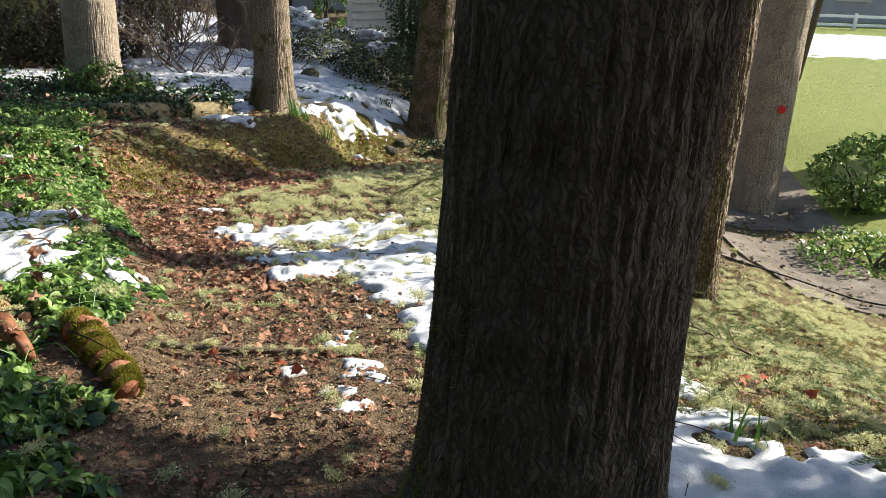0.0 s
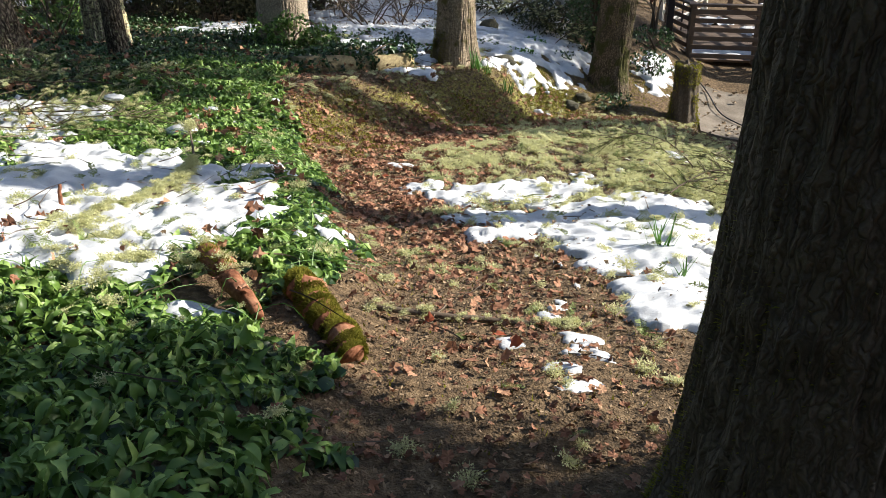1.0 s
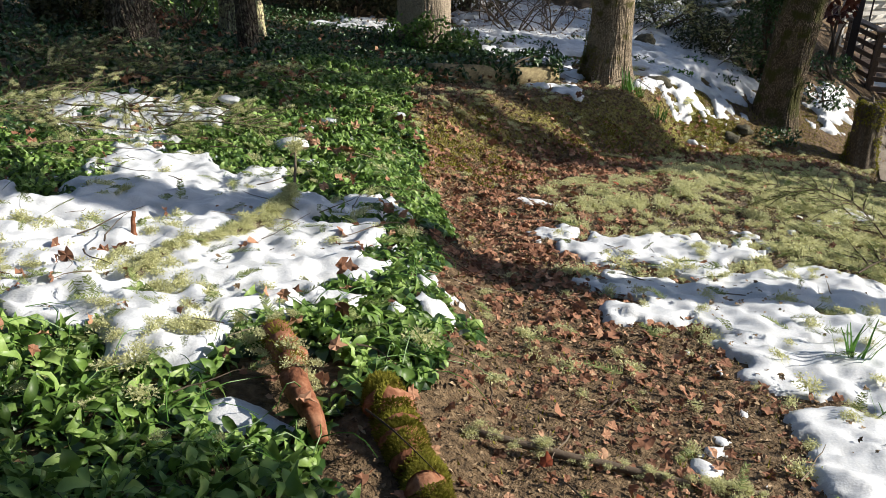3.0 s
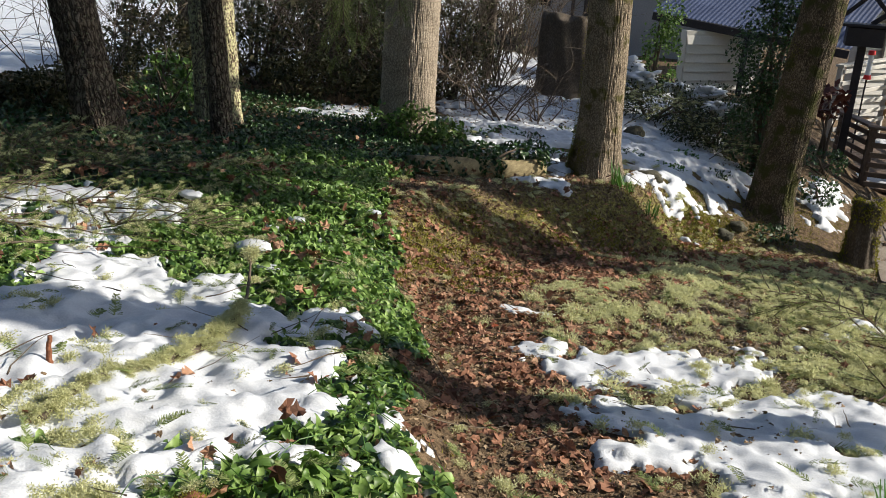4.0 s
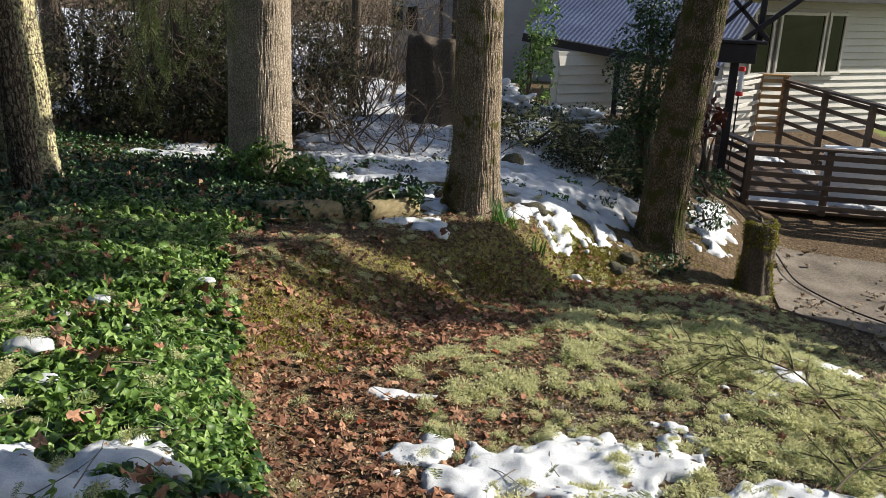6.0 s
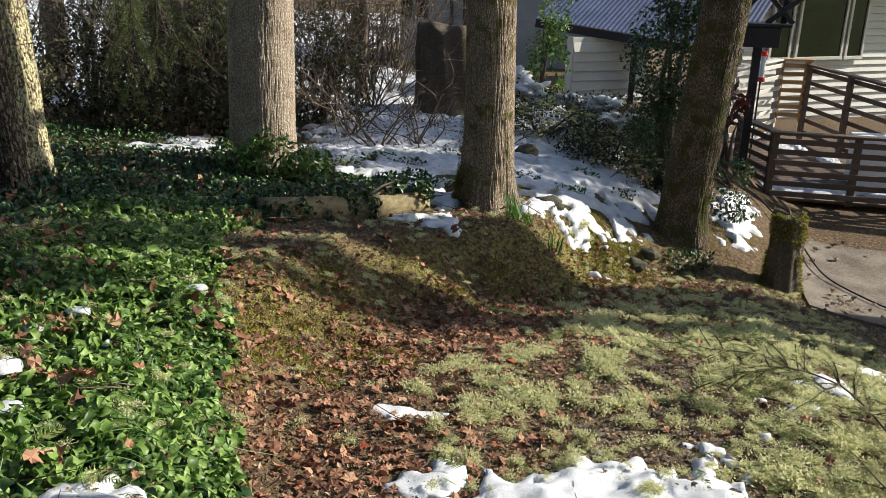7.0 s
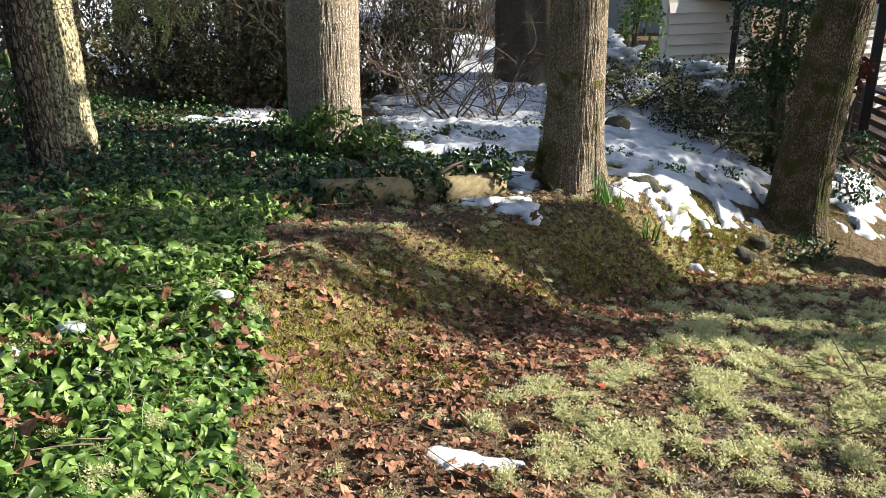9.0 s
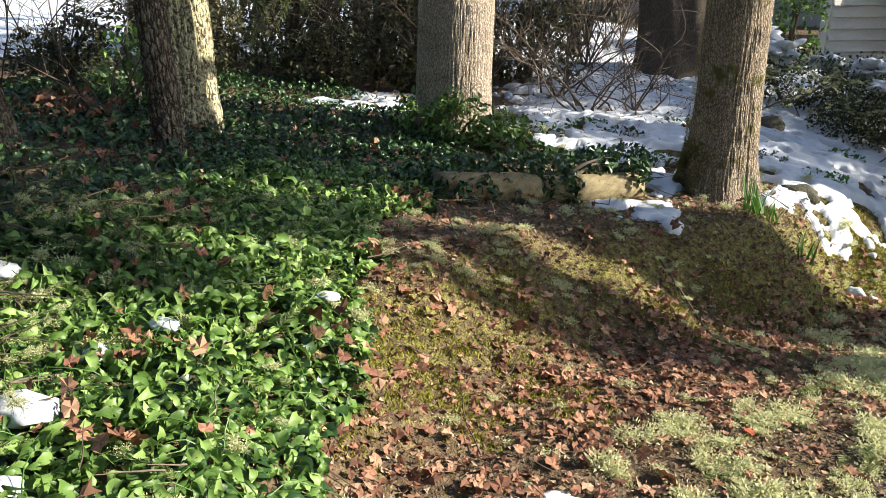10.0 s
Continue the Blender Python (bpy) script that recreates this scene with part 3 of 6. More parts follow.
# two unseen trunks set along the sun's line to cast bands over the path
tree("maple_tree", 9.6, 14.5, .24, 13, (.0, .0), M_bark_grey, "unseen bare maple trunk, added to widen a shadow band", 20, .05, .2, 40, 60, 31, 4, 9.5, 1.5, taper=.2)
tree("maple_tree", 6.7, 12.0, .25, 12, (.0, .0), M_bark_grey, "unseen slim bare maple trunk, placed for its shadow band", 20, .06, .2, 40, 60, 29, 4, 9.0, 1.5, taper=.2)


# ---- scattering of small leaves ----
def rotations(n, tilt, gen, lift=0.0):
    """Random turns about z with a random tilt (radians, spread)."""
    yaw, tx, ty = gen.uniform(0, 2 * np.pi, n), gen.normal(0, tilt, n) + lift, gen.normal(0, tilt, n)
    cz, sz, cx, sx, cy, sy = np.cos(yaw), np.sin(yaw), np.cos(tx), np.sin(tx), np.cos(ty), np.sin(ty)
    R = np.zeros((n, 3, 3))
    Rz = np.stack([np.stack([cz, -sz, 0 * cz], -1), np.stack([sz, cz, 0 * cz], -1), np.stack([0 * cz, 0 * cz, 1 + 0 * cz], -1)], 1)
    Rx = np.stack([np.stack([1 + 0 * cx, 0 * cx, 0 * cx], -1), np.stack([0 * cx, cx, -sx], -1), np.stack([0 * cx, sx, cx], -1)], 1)
    Ry = np.stack([np.stack([cy, 0 * cy, sy], -1), np.stack([0 * cy, 1 + 0 * cy, 0 * cy], -1), np.stack([-sy, 0 * cy, cy], -1)], 1)
    return Rz @ Rx @ Ry


def scatter(template, P, R, S):
    V, F = template
    n, k = len(P), len(V)
    out = np.einsum("nij,kj->nki", R, V) * S[:, None, None] + P[:, None, :]
    return out.reshape(-1, 3), (F[None] + (np.arange(n) * k)[:, None, None]).reshape(-1, F.shape[1])


def oval_leaf(width=.55, fold=.18, curl=.12, wave=.05, fine=True):
    """A pointed oval leaf, one long, folded on its midrib, its rim a little wavy."""
    ts, ws = ([0, .1, .32, .58, .82, 1.0], [.04, .32, .5, .43, .2, .0]) if fine else ([0, .22, .5, .78, 1.0], [.02, .42, .5, .3, .0])
    V, F = [], []
    for i, (t, w) in enumerate(zip(ts, ws)):
        z = -curl * (t - .35) ** 2 * 4
        V += [(w * width, t - .5, z + fold * w + wave * math.sin(i * 2.3)), (0, t - .5, z), (-w * width, t - .5, z + fold * w + wave * math.sin(i * 2.3 + 1.8))]
    for i in range(len(ts) - 1):
        for c in (0, 1):
            q = [i * 3 + c, i * 3 + c + 1, i * 3 + c + 4, i * 3 + c + 3]
            F += [(q[0], q[2], q[1]), (q[0], q[3], q[2])]
    return np.array(V), np.array(F)


def lobed_leaf(lobes=5, seed=0):
    """A curled, lobed dead leaf, about one across."""
    g = np.random.default_rng(seed)
    V, F = [(0, 0, .02)], []
    m = lobes * 2 + 1
    for i in range(m):
        a = -2.4 + 4.8 * i / (m - 1)
        r = (.52 if i % 2 else .36) * g.uniform(.75, 1.15) * (1.15 if abs(a) < .5 else .95)
        V.append((r * math.sin(a), r * math.cos(a) - .05, .45 * r * r * g.uniform(-1.2, 2.4)))
    V.append((0, -.34, .03))
    n = len(V)
    F = [(0, i, i + 1) for i in range(1, n - 1)] + [(0, n - 1, 1)]
    return np.array(V), np.array(F)


def stuff(name, pieces, material, label, category, smooth=False):
    V, F = join(pieces)
    return tagged(build(name, V, F, material, smooth=smooth), label, category, kind="stuff")


def points_in(n, x0, x1, y0, y1, keep, gen):
    x, y = gen.uniform(x0, x1, n), gen.uniform(y0, y1, n)
    k = keep(x, y)
    return x[k], y[k]


gen = np.random.default_rng(101)


def bed(x, y):
    s = side(x, y)
    edge = .04 + (fbm(x * 2.5, y * 2.5, seed=51) - .5) * .6 + (vnoise(x * 9, y * 9, seed=52) - .5) * .15
    lim = along(y, [(1, 9), (5.2, 9), (7, 9), (8.2, .9), (9.2, 1.6), (10.2, 2.6), (10.9, 2.9), (11.6, 3.2), (12, 3.4)])
    low = along(y, [(1, 0), (6.5, 0), (7.3, .35), (8.2, .9), (9.0, 1.3), (9.7, 1.7), (10.4, 2.3), (11.2, 2.2), (12, 2.5)])
    clear = (np.hypot(x + 1.25, (y - 2.78) * .9) < .24) | (np.hypot(x + 1.74, (y - 2.96)) < .2)
    return (s > edge + low) & (snowy(x, y) < .015) & (y > 1.0) & ~clear


def ground_cover():
    x, y = points_in(112000, -8.5, -.6, 1.0, 11.8, bed, gen)
    thin = gen.uniform(0, 1, len(x)) < np.clip(1.15 - .07 * np.clip(y - 4, 0, 9), .4, 1) * np.where(x < -4.7, np.where((y > 5.2) & (y < 8), .3, .55), 1)
    x, y = x[thin], y[thin]
    n = len(x)
    hgt = .02 + .10 * gen.uniform(0, 1, n) ** 1.3 * (.4 + 1.2 * fbm(x * 2.2, y * 2.2, seed=61)) * np.clip(side(x, y) / .4, .3, 1) * np.clip(-snowy(x, y) / .35, .25, 1)
    P = np.stack([x, y, height(x, y) + hgt], 1)
    size = gen.uniform(.03, .082, n) * np.where(y < 4, 1.22, 1.06)
    order = np.argsort(gen.uniform(0, 1, n) + np.where(y < 4.6, -.55, 0))
    P, size = P[order], size[order]
    half = n // 2
    R = rotations(n, .62, gen, .15)
    ax = np.array((-to_sun.y, to_sun.x, 0)) / math.hypot(to_sun.x, to_sun.y)
    R = np.array(Matrix.Rotation(radians(24), 3, ax)) @ R
    # leaves of the far, shaded bed take the darker colour as painted shade
    shade_zone = (P[:, 1] > 8.7 + gen.normal(0, .3, n)) | (P[:, 0] < -4.55 + gen.normal(0, .3, n))
    for sel, material, label in ((~shade_zone, M_ivy, "dense glossy evergreen ground cover over the bed"), (shade_zone, M_ivy_dark, "evergreen ground cover under the trees, shade put into its darker colour")):
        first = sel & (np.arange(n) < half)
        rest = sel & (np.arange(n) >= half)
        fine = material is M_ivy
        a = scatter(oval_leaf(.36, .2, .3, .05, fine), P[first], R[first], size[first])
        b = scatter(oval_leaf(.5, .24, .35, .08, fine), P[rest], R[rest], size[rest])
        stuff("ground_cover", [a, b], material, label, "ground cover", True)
    # an under-storey coloured dark to paint shade into the gaps, and green runners
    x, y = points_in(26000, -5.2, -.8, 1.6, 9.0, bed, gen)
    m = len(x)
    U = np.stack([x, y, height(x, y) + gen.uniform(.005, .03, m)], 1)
    stuff("ground_cover", [scatter(oval_leaf(.6, .1, .2, .0, False), U, rotations(m, .3, gen), gen.uniform(.05, .085, m))], M_ivy_dark, "lower leaves of the ground cover, coloured dark for shaded gaps", "ground cover", True)
    pcs = []
    g = np.random.default_rng(64)
    x, y = points_in(1500, -4.6, -.9, 2.2, 8.6, bed, gen)
    for a, b in zip(x[:420], y[:420]):
        pts = wander((a, b, 0), (*g.normal(0, 1, 2), .1), g.uniform(.12, .35), 5, 0, .25, g)
        pts[:, 2] = height(pts[:, 0], pts[:, 1]) + .06 + .06 * np.sin(np.linspace(0, 3, 6)) * g.uniform(0, 1.4)
        pcs.append(tube(pts, np.linspace(.0022, .0012, 6), 4))
    stuff("runners", pcs, M_grass, "thin green runners among the ground cover", "ground cover")


ground_cover()


def litter():
    def keep(x, y):
        s = side(x, y)
        dens = np.clip(1 - np.abs(s + .55) / np.where((s > 0) & (y > 7), 2.0, 1.15), 0, 1) * np.clip(1.2 - .04 * y, .3, 1) + .05
        dens = dens * np.clip((y - 1) / 4, .7, 1) * np.where((y > 8.0) & (s > .05), .22, 1)
        return (gen.uniform(0, 1, len(x)) < dens * (.35 + 1.1 * fbm(x * 1.3, y * 1.3, seed=71))) & (snowy(x, y) < .03) & ~bed(x, y)
    pcs = []
    for k in range(5):
        x, y = points_in(8000, -4.0, 2.5, 1.6, 11, keep, gen)
        n = len(x)
        P = np.stack([x, y, height(x, y) + gen.uniform(.006, .03, n)], 1)
        pcs.append(scatter(lobed_leaf(5, k), P, rotations(n, .4, gen), gen.uniform(.024, .072, n) * gen.uniform(.7, 1.2, n) * np.clip(.2 * y, .7, 1)))
    stuff("leaf_litter", pcs, M_litter, "brown fallen maple leaves over the path", "leaf litter")
    x, y = points_in(120000, -4.2, 3.0, 1.3, 11.5, lambda x, y: (side(x, y) < np.where(y > 7.4, 2.2, .3)) & (snowy(x, y) < .02), gen)
    n = len(x)
    P = np.stack([x, y, height(x, y) + gen.uniform(.0, .012, n)], 1)
    torn = ([(-.5, -.2, 0), (.1, -.32, .12), (.5, .05, 0), (.12, .2, .1), (-.2, .34, .2)], [(-.4, -.1, .1), (.0, -.2, 0), (.55, -.06, .15), (.3, .14, 0), (-.3, .12, .1)], [(-.3, -.4, 0), (.2, -.3, .2), (.25, .1, 0), (.0, .5, .15), (-.2, .1, .1)])
    fan = np.array([(0, 1, 2), (0, 2, 3), (0, 3, 4)])
    size = gen.uniform(.008, .034, n) * np.clip(.14 * y + .35, .7, 1.1)
    R = rotations(n, .5, gen)
    stuff("leaf_crumbs", [scatter((np.array(t), fan), P[k::3], R[k::3], size[k::3]) for k, t in enumerate(torn)], M_crumb, "dark crumbled leaf mould on the path", "leaf mould")


litter()


# ---- house, deck and yard ----
def box(bm, c, size, rz=0.0, rx=0.0, ry=0.0):
    m = pose(c[0], c[1], c[2], rx, ry, rz) @ Matrix.Diagonal((*size, 1))
    bmesh.ops.create_cube(bm, size=1, matrix=m)


def boxpart(name, c, size, material, parent, rz=0.0, rx=0.0, ry=0.0, label="", bevel=0.006):
    """A box as a part, given in its thing's own coordinates."""
    bm = bmesh.new()
    box(bm, c, size, rz, rx, ry)
    if bevel:
        bmesh.ops.bevel(bm, geom=bm.edges[:], offset=bevel, segments=1, affect="EDGES")
    return part(name, bm, material, parent, label)


def slat_rail(x0, y0, x1, y1, zlow, ztop, material, label, slats=6, posts=3, name="deck_railing"):
    length, ang = math.hypot(x1 - x0, y1 - y0), math.degrees(math.atan2(y1 - y0, x1 - x0))
    root = thing(name, (x0, y0, zlow), label, "railing", "deck railings")
    root.rotation_euler = (0, 0, radians(ang))
    H = ztop - zlow
    for k in range(posts):
        boxpart("post", (length * k / (posts - 1), 0, H / 2), (.09, .09, H), material, root)
    boxpart("top_rail", (length / 2, 0, H + .02), (length + .16, .15, .04), material, root)
    for k in range(slats):
        boxpart("slat", (length / 2, -.06, .12 + (H - .2) * k / (slats - 1)), (length, .022, .075), material, root)
    return root


def siding_wall(name, x0, x1, y, z0, z1, material, label, step=.16, turn=36.0):
    """A wall along x of lapped boards facing the yard."""
    root = thing(name, (x0, y, z0), label, "house")
    root.rotation_euler = (0, 0, radians(turn))
    boxpart("wall", ((x1 - x0) / 2, .12, (z1 - z0) / 2), (x1 - x0, .2, z1 - z0), material, root, bevel=0)
    k = 0
    while k * step < z1 - z0 - step:
        boxpart("siding_board", ((x1 - x0) / 2, -.012, (k + .5) * step), (x1 - x0, .022, step * 1.02), material, root, rx=-20, bevel=0)
        k += 1
    return root


house = siding_wall("house", 1.2, 9.0, 22.5, -1.9, 3.6, M_siding, "cream house wall of lapped siding with a picture window")


def window(parent, x0, x1, z0, z1, material):
    """A framed window in the house wall's own coordinates."""
    w, hgt, cx, cz = x1 - x0, z1 - z0, (x0 + x1) / 2, (z0 + z1) / 2
    fr = boxpart("window", (cx, -.07, cz), (w, .03, hgt), M_glass, parent, label="dark reflecting window pane", bevel=0)
    for dx in (-w / 2, w / 2):
        boxpart("frame", (cx + dx, -.09, cz), (.07, .06, hgt + .1), M_siding, fr)
    for dz in (-hgt / 2, hgt / 2):
        boxpart("frame", (cx, -.092, cz + dz), (w + .1, .06, .07), M_siding, fr)


window(house, .65, 1.2, 1.45, 2.77, M_glass)
window(house, 1.4, 2.72, 1.45, 2.77, M_glass)
window(house, 2.86, 3.35, 1.45, 2.77, M_glass)
boxpart("eave", (3.5, -.3, 3.1), (8.4, .7, .12), M_darkwood, house)

deck = thing("deck", (.6, 15.3, -1.66), "low brown wooden deck behind the slatted rails", "deck")
for k in range(34):
    boxpart("plank", (1.35, .1 + k * .145, 0), (2.9, .135, .04), M_deck, deck, bevel=.004)
slat_rail(1.0, 15.2, 5.2, 15.2, -1.66, -.74, M_deck, "brown slatted wooden railing at the front of the deck", 6, 5)
slat_rail(.66, 16.3, 1.0, 15.3, -1.66, -.74, M_deck, "short brown slatted railing at the deck corner", 6, 2)
slat_rail(3.35, 15.5, 2.15, 20.0, -1.62, -.28, M_deck, "brown slatted wooden railing along the side of the deck", 6, 4)
slat_rail(.62, 18.0, 1.63, 20.0, -1.62, -.2, M_siding, "weathered slatted railing at the back of the deck", 7, 2)
slat_rail(1.66, 20.0, 2.12, 20.05, -1.3, -.2, M_cedar, "pale cedar gate panel in the deck railing", 7, 2, "deck_gate")

arbor = thing("garden_arbor", (.66, 15.65, -1.7), "dark painted wooden post with braces and a box on top", "arbor")
boxpart("post", (0, 0, 1.1), (.11, .11, 2.2), M_darkwood, arbor)
boxpart("nest_box", (.0, 0, 2.2), (.5, .4, .26), M_darkwood, arbor)
boxpart("beam", (.0, 0, 2.36), (.75, .45, .04), M_darkwood, arbor)
for a, x in ((45, -.15), (-45, .15)):
    boxpart("brace", (x, 0, 2.65), (.06, .06, .75), M_darkwood, arbor, ry=a)
boxpart("brace", (.45, 0, 2.7), (.07, .07, 1.0), M_darkwood, arbor, ry=50)
boxpart("post", (.3, .1, 2.75), (.08, .08, .8), M_darkwood, arbor)

porch = siding_wall("garden_shed", -2.0, -.5, 17.75, -1.3, .22, M_siding, "small cream outbuilding of lapped siding under a sheet roof")


def porch_roof():
    """A sheet roof, corrugated across, sloping down towards the yard."""
    root = thing("porch_roof", (-2.7, 18.0, .5), "bluish corrugated sheet roof over the porch", "roof")
    nx, ny = 220, 6
    xs, ys = np.linspace(0, 3.4, nx), np.linspace(0, 2.4, ny)
    X, Y = np.meshgrid(xs, ys)
    X2 = X + Y * .35
    Z = Y * .42 - X * .12 + .007 * np.sin(X * 2 * np.pi / .076)
    V = np.stack([X2, Y, Z], -1).reshape(-1, 3)
    i = (np.arange(ny - 1)[:, None] * nx + np.arange(nx - 1)[None, :]).ravel()
    build("sheet", V, np.stack([i, i + 1, i + nx + 1, i + nx], 1), M_metal, root)
    boxpart("fascia", (1.7, .0, -.29), (3.4, .04, .14), M_darkwood, root, ry=7)
    boxpart("post", (1.7, .1, -1.1), (.1, .1, 1.6), M_darkwood, root)


porch_roof()

grey = thing("grey_house", (-6.75, 24, -1.1), "grey house corner with small shuttered windows", "house")
boxpart("wall", (3.0, 2, 2.2), (6.0, 4, 4.4), M_grey, grey, bevel=0)
for x in (.12, .5):
    w = boxpart("window", (x, -.01, 1.45), (.2, .03, .55), M_glass, grey, bevel=0)
    boxpart("shutter", (x + .15, -.03, 1.45), (.1, .03, .6), M_darkwood, w)
boxpart("downpipe", (1.3, -.06, 1.6), (.08, .08, 3.2), M_darkwood, grey)
boxpart("door", (2.0, -.02, 1.0), (.85, .05, 2.0), M_darkwood, grey)

gate = thing("picket_gate", (-7.9, 23.5, -1.1), "dark wooden picket gate beside the grey house", "gate")
for k in range(11):
    boxpart("picket", (k * .12, 0, .5), (.045, .025, 1.0), M_darkwood, gate)
for z in (.15, .9):
    boxpart("rail", (.6, .03, z), (1.3, .03, .09), M_darkwood, gate)
boxpart("brace", (.6, .04, .5), (1.35, .025, .08), M_darkwood, gate, ry=-32)

for q, (cx, cy, sx, sy) in enumerate(((2.0, 12.6, 2.1, 2.6), (2.6, 9.9, 1.6, 2.4), (4.3, 9.1, 1.5, 2.9), (4.4, 12.4, 2.2, 2.8))):
    sl = thing("concrete_slab", (cx, cy, h1(cx, cy) + .02), "stained concrete slab of the drive", "slab", "drive slabs", "structure")
    bm = bmesh.new()
    bmesh.ops.create_grid(bm, x_segments=24, y_segments=24, size=.5)
    for v in bm.verts:
        X, Y = v.co.x * sx * (1 + .02 * math.sin(v.co.y * 9)), v.co.y * sy
        v.co = (X, Y, 0)
    slab_z = height(np.array([cx + v.co.x for v in bm.verts]), np.array([cy + v.co.y for v in bm.verts]), False) - sl.location.z + .03
    for v, zz in zip(bm.verts, slab_z):
        v.co.z = float(zz)
    geo = bmesh.ops.extrude_face_region(bm, geom=bm.faces[:])
    for v in geo["geom"]:
        if isinstance(v, bmesh.types.BMVert):
            v.co.z -= .12
    bmesh.ops.recalc_face_normals(bm, faces=bm.faces[:])
    part("slab", bm, M_concrete, sl)


# ---- shrubs, bushes and shading trees ----
def small_leaf():
    V = np.array([(0, -.5, 0), (.26, 0, .07), (0, .5, -.04), (-.26, 0, .07), (0, 0, 0)])
    return V, np.array([(0, 1, 4), (1, 2, 4), (2, 3, 4), (3, 0, 4)])


def cloud(c, radii, n, gen, seed=0, rim=.55, gaps=.42, freq=2.2):
    """Points through an uneven ellipsoid, denser towards its rim, with gaps."""
    d = gen.normal(0, 1, (n * 3, 3))
    d /= np.linalg.norm(d, axis=1)[:, None]
    r = (rim ** 3 + (1 - rim ** 3) * gen.uniform(0, 1, n * 3)) ** (1 / 3)
    lump = .7 + .6 * fbm(d[:, 0] * 1.7 + 5, d[:, 1] * 1.7, d[:, 2] * 1.7, seed, 3)
    P = d * (r * lump)[:, None] * np.array(radii) + np.array(c)
    keep = fbm(P[:, 0] * freq, P[:, 1] * freq, P[:, 2] * freq, seed + 3, 2) > gaps
    return P[keep][:n]


def leafy(name, x, y, blobs, n, size, material, label, category, seed, stems=7, gaps=.42, rim=.5, root_z=None):
    """A bush or small tree: stems from its foot into uneven clumps of single leaves. blobs: centre and radii from the foot."""
    g = np.random.default_rng(seed)
    z0 = (h1(x, y) if root_z is None else root_z) - .03
    root = thing(name, (x, y, z0), label, category)
    pcs = []
    for k in range(stems):
        c, rad = blobs[k % len(blobs)]
        tip = np.array(c) + g.normal(0, .4, 3) * np.array(rad)
        u = np.linspace(0, 1, 6)[:, None]
        pts = u * tip + np.concatenate([g.normal(0, .04, (6, 2)) * u, .15 * np.sin(u * 3.1)], 1) * np.linalg.norm(tip) + np.append(g.normal(0, .05, 2), 0) * (1 - u)
        V, F = tube(pts, np.linspace(.02 + .012 * tip[2], .005, 6), 5)
        build("stem", V, F, M_twig, root)
    for k, (c, rad) in enumerate(blobs):
        m = int(n * rad[0] * rad[2] / sum(b[1][0] * b[1][2] for b in blobs))
        P = cloud(c, rad, m, g, seed + k, rim, gaps, 2.2 / max(.4, rad[0]))
        R = rotations(len(P), .7, g, .3)
        V, F = scatter(small_leaf(), P, R, g.uniform(.6, 1.3, len(P)) * size)
        build("foliage", V, F, material, root)
    return root


def bare_shrub(name, x, y, h, spread, stems, label, seed, lean=(0, 0), twigs=7, thick=.012, material=None):
    g = np.random.default_rng(seed)
    root = thing(name, (x, y, h1(x, y) - .03), label, "shrub")
    for k in range(stems):
        a = g.uniform(0, 6.28)
        L = h * g.uniform(.6, 1.2)
        pts = wander((g.normal(0, .1), g.normal(0, .1), 0), (math.cos(a) * spread + lean[0], math.sin(a) * spread + lean[1], 1), L, 9, -.02, .13, g)
        pcs = [tube(pts, np.linspace(thick, thick * .25, 10), 5)]
        for q in range(twigs):
            i = g.integers(3, 10)
            tw = wander(pts[i], g.normal(0, .7, 3) + (pts[i] - pts[i - 1]) / L * 8, L * g.uniform(.2, .5), 5, 0, .2, g)
            pcs.append(tube(tw, np.linspace(thick * .45, thick * .16, 6), 3))
            tw2 = wander(tw[2], g.normal(0, .8, 3) + (tw[3] - tw[2]) * 4, L * .2, 4, 0, .2, g)
            pcs.append(tube(tw2, np.linspace(thick * .3, thick * .12, 5), 3))
        V, F = join(pcs)
        build("stem", V, F, material or M_twig, root)
    return root


# unseen trees added as shade casters, crowns fitted to the shadows they throw
leafy("shade_tree", 5.0, 3.85, [((0, -1.2, 4.4), (1.2, 1.8, 1.5)), ((0, .0, 5.3), (1.3, 1.5, .9)), ((0, -.1, 6.7), (1.4, 1.7, 1.2))], 15000, .19, M_ivy_dark, "unseen evergreen tree, its crown shaped to shade the near bed", "tree", 201, 9, .0, .1)
leafy("fir_tree", 8.6, 14.4, [((0, -.37, 10.0), (1.1, .5, 2.2)), ((0, -.2, 12.6), (.9, .8, 1.6))], 9000, .17, M_needle, "unseen fir tree, its crown placed to shade the log and bed", "tree", 203, 1, .0, .1)
leafy("fir_tree", 9.6, 14.1, [((0, -1.5, 12.2), (1.0, 1.0, 1.7)), ((0, -1.4, 14.6), (.8, .8, 1.5)), ((0, -1.1, 10.5), (.7, .5, .7)), ((0, -2.0, 10.4), (.8, .16, .5))], 7000, .16, M_needle, "unseen fir tree, its crown placed to shade the far bed", "tree", 204, 1, .2, .1)
leafy("fir_tree", 6.6, 17.9, [((0, 0, 6.2), (1.5, 1.5, 1.9)), ((0, 0, 9.2), (1.3, 1.3, 1.8)), ((0, 0, 12.5), (1.2, 1.2, 1.9)), ((0, -2.2, 6.0), (1.2, .85, 1.5))], 10500, .17, M_needle, "unseen fir tree beside the house, added to dapple the yard", "tree", 205, 1, .42, .2)
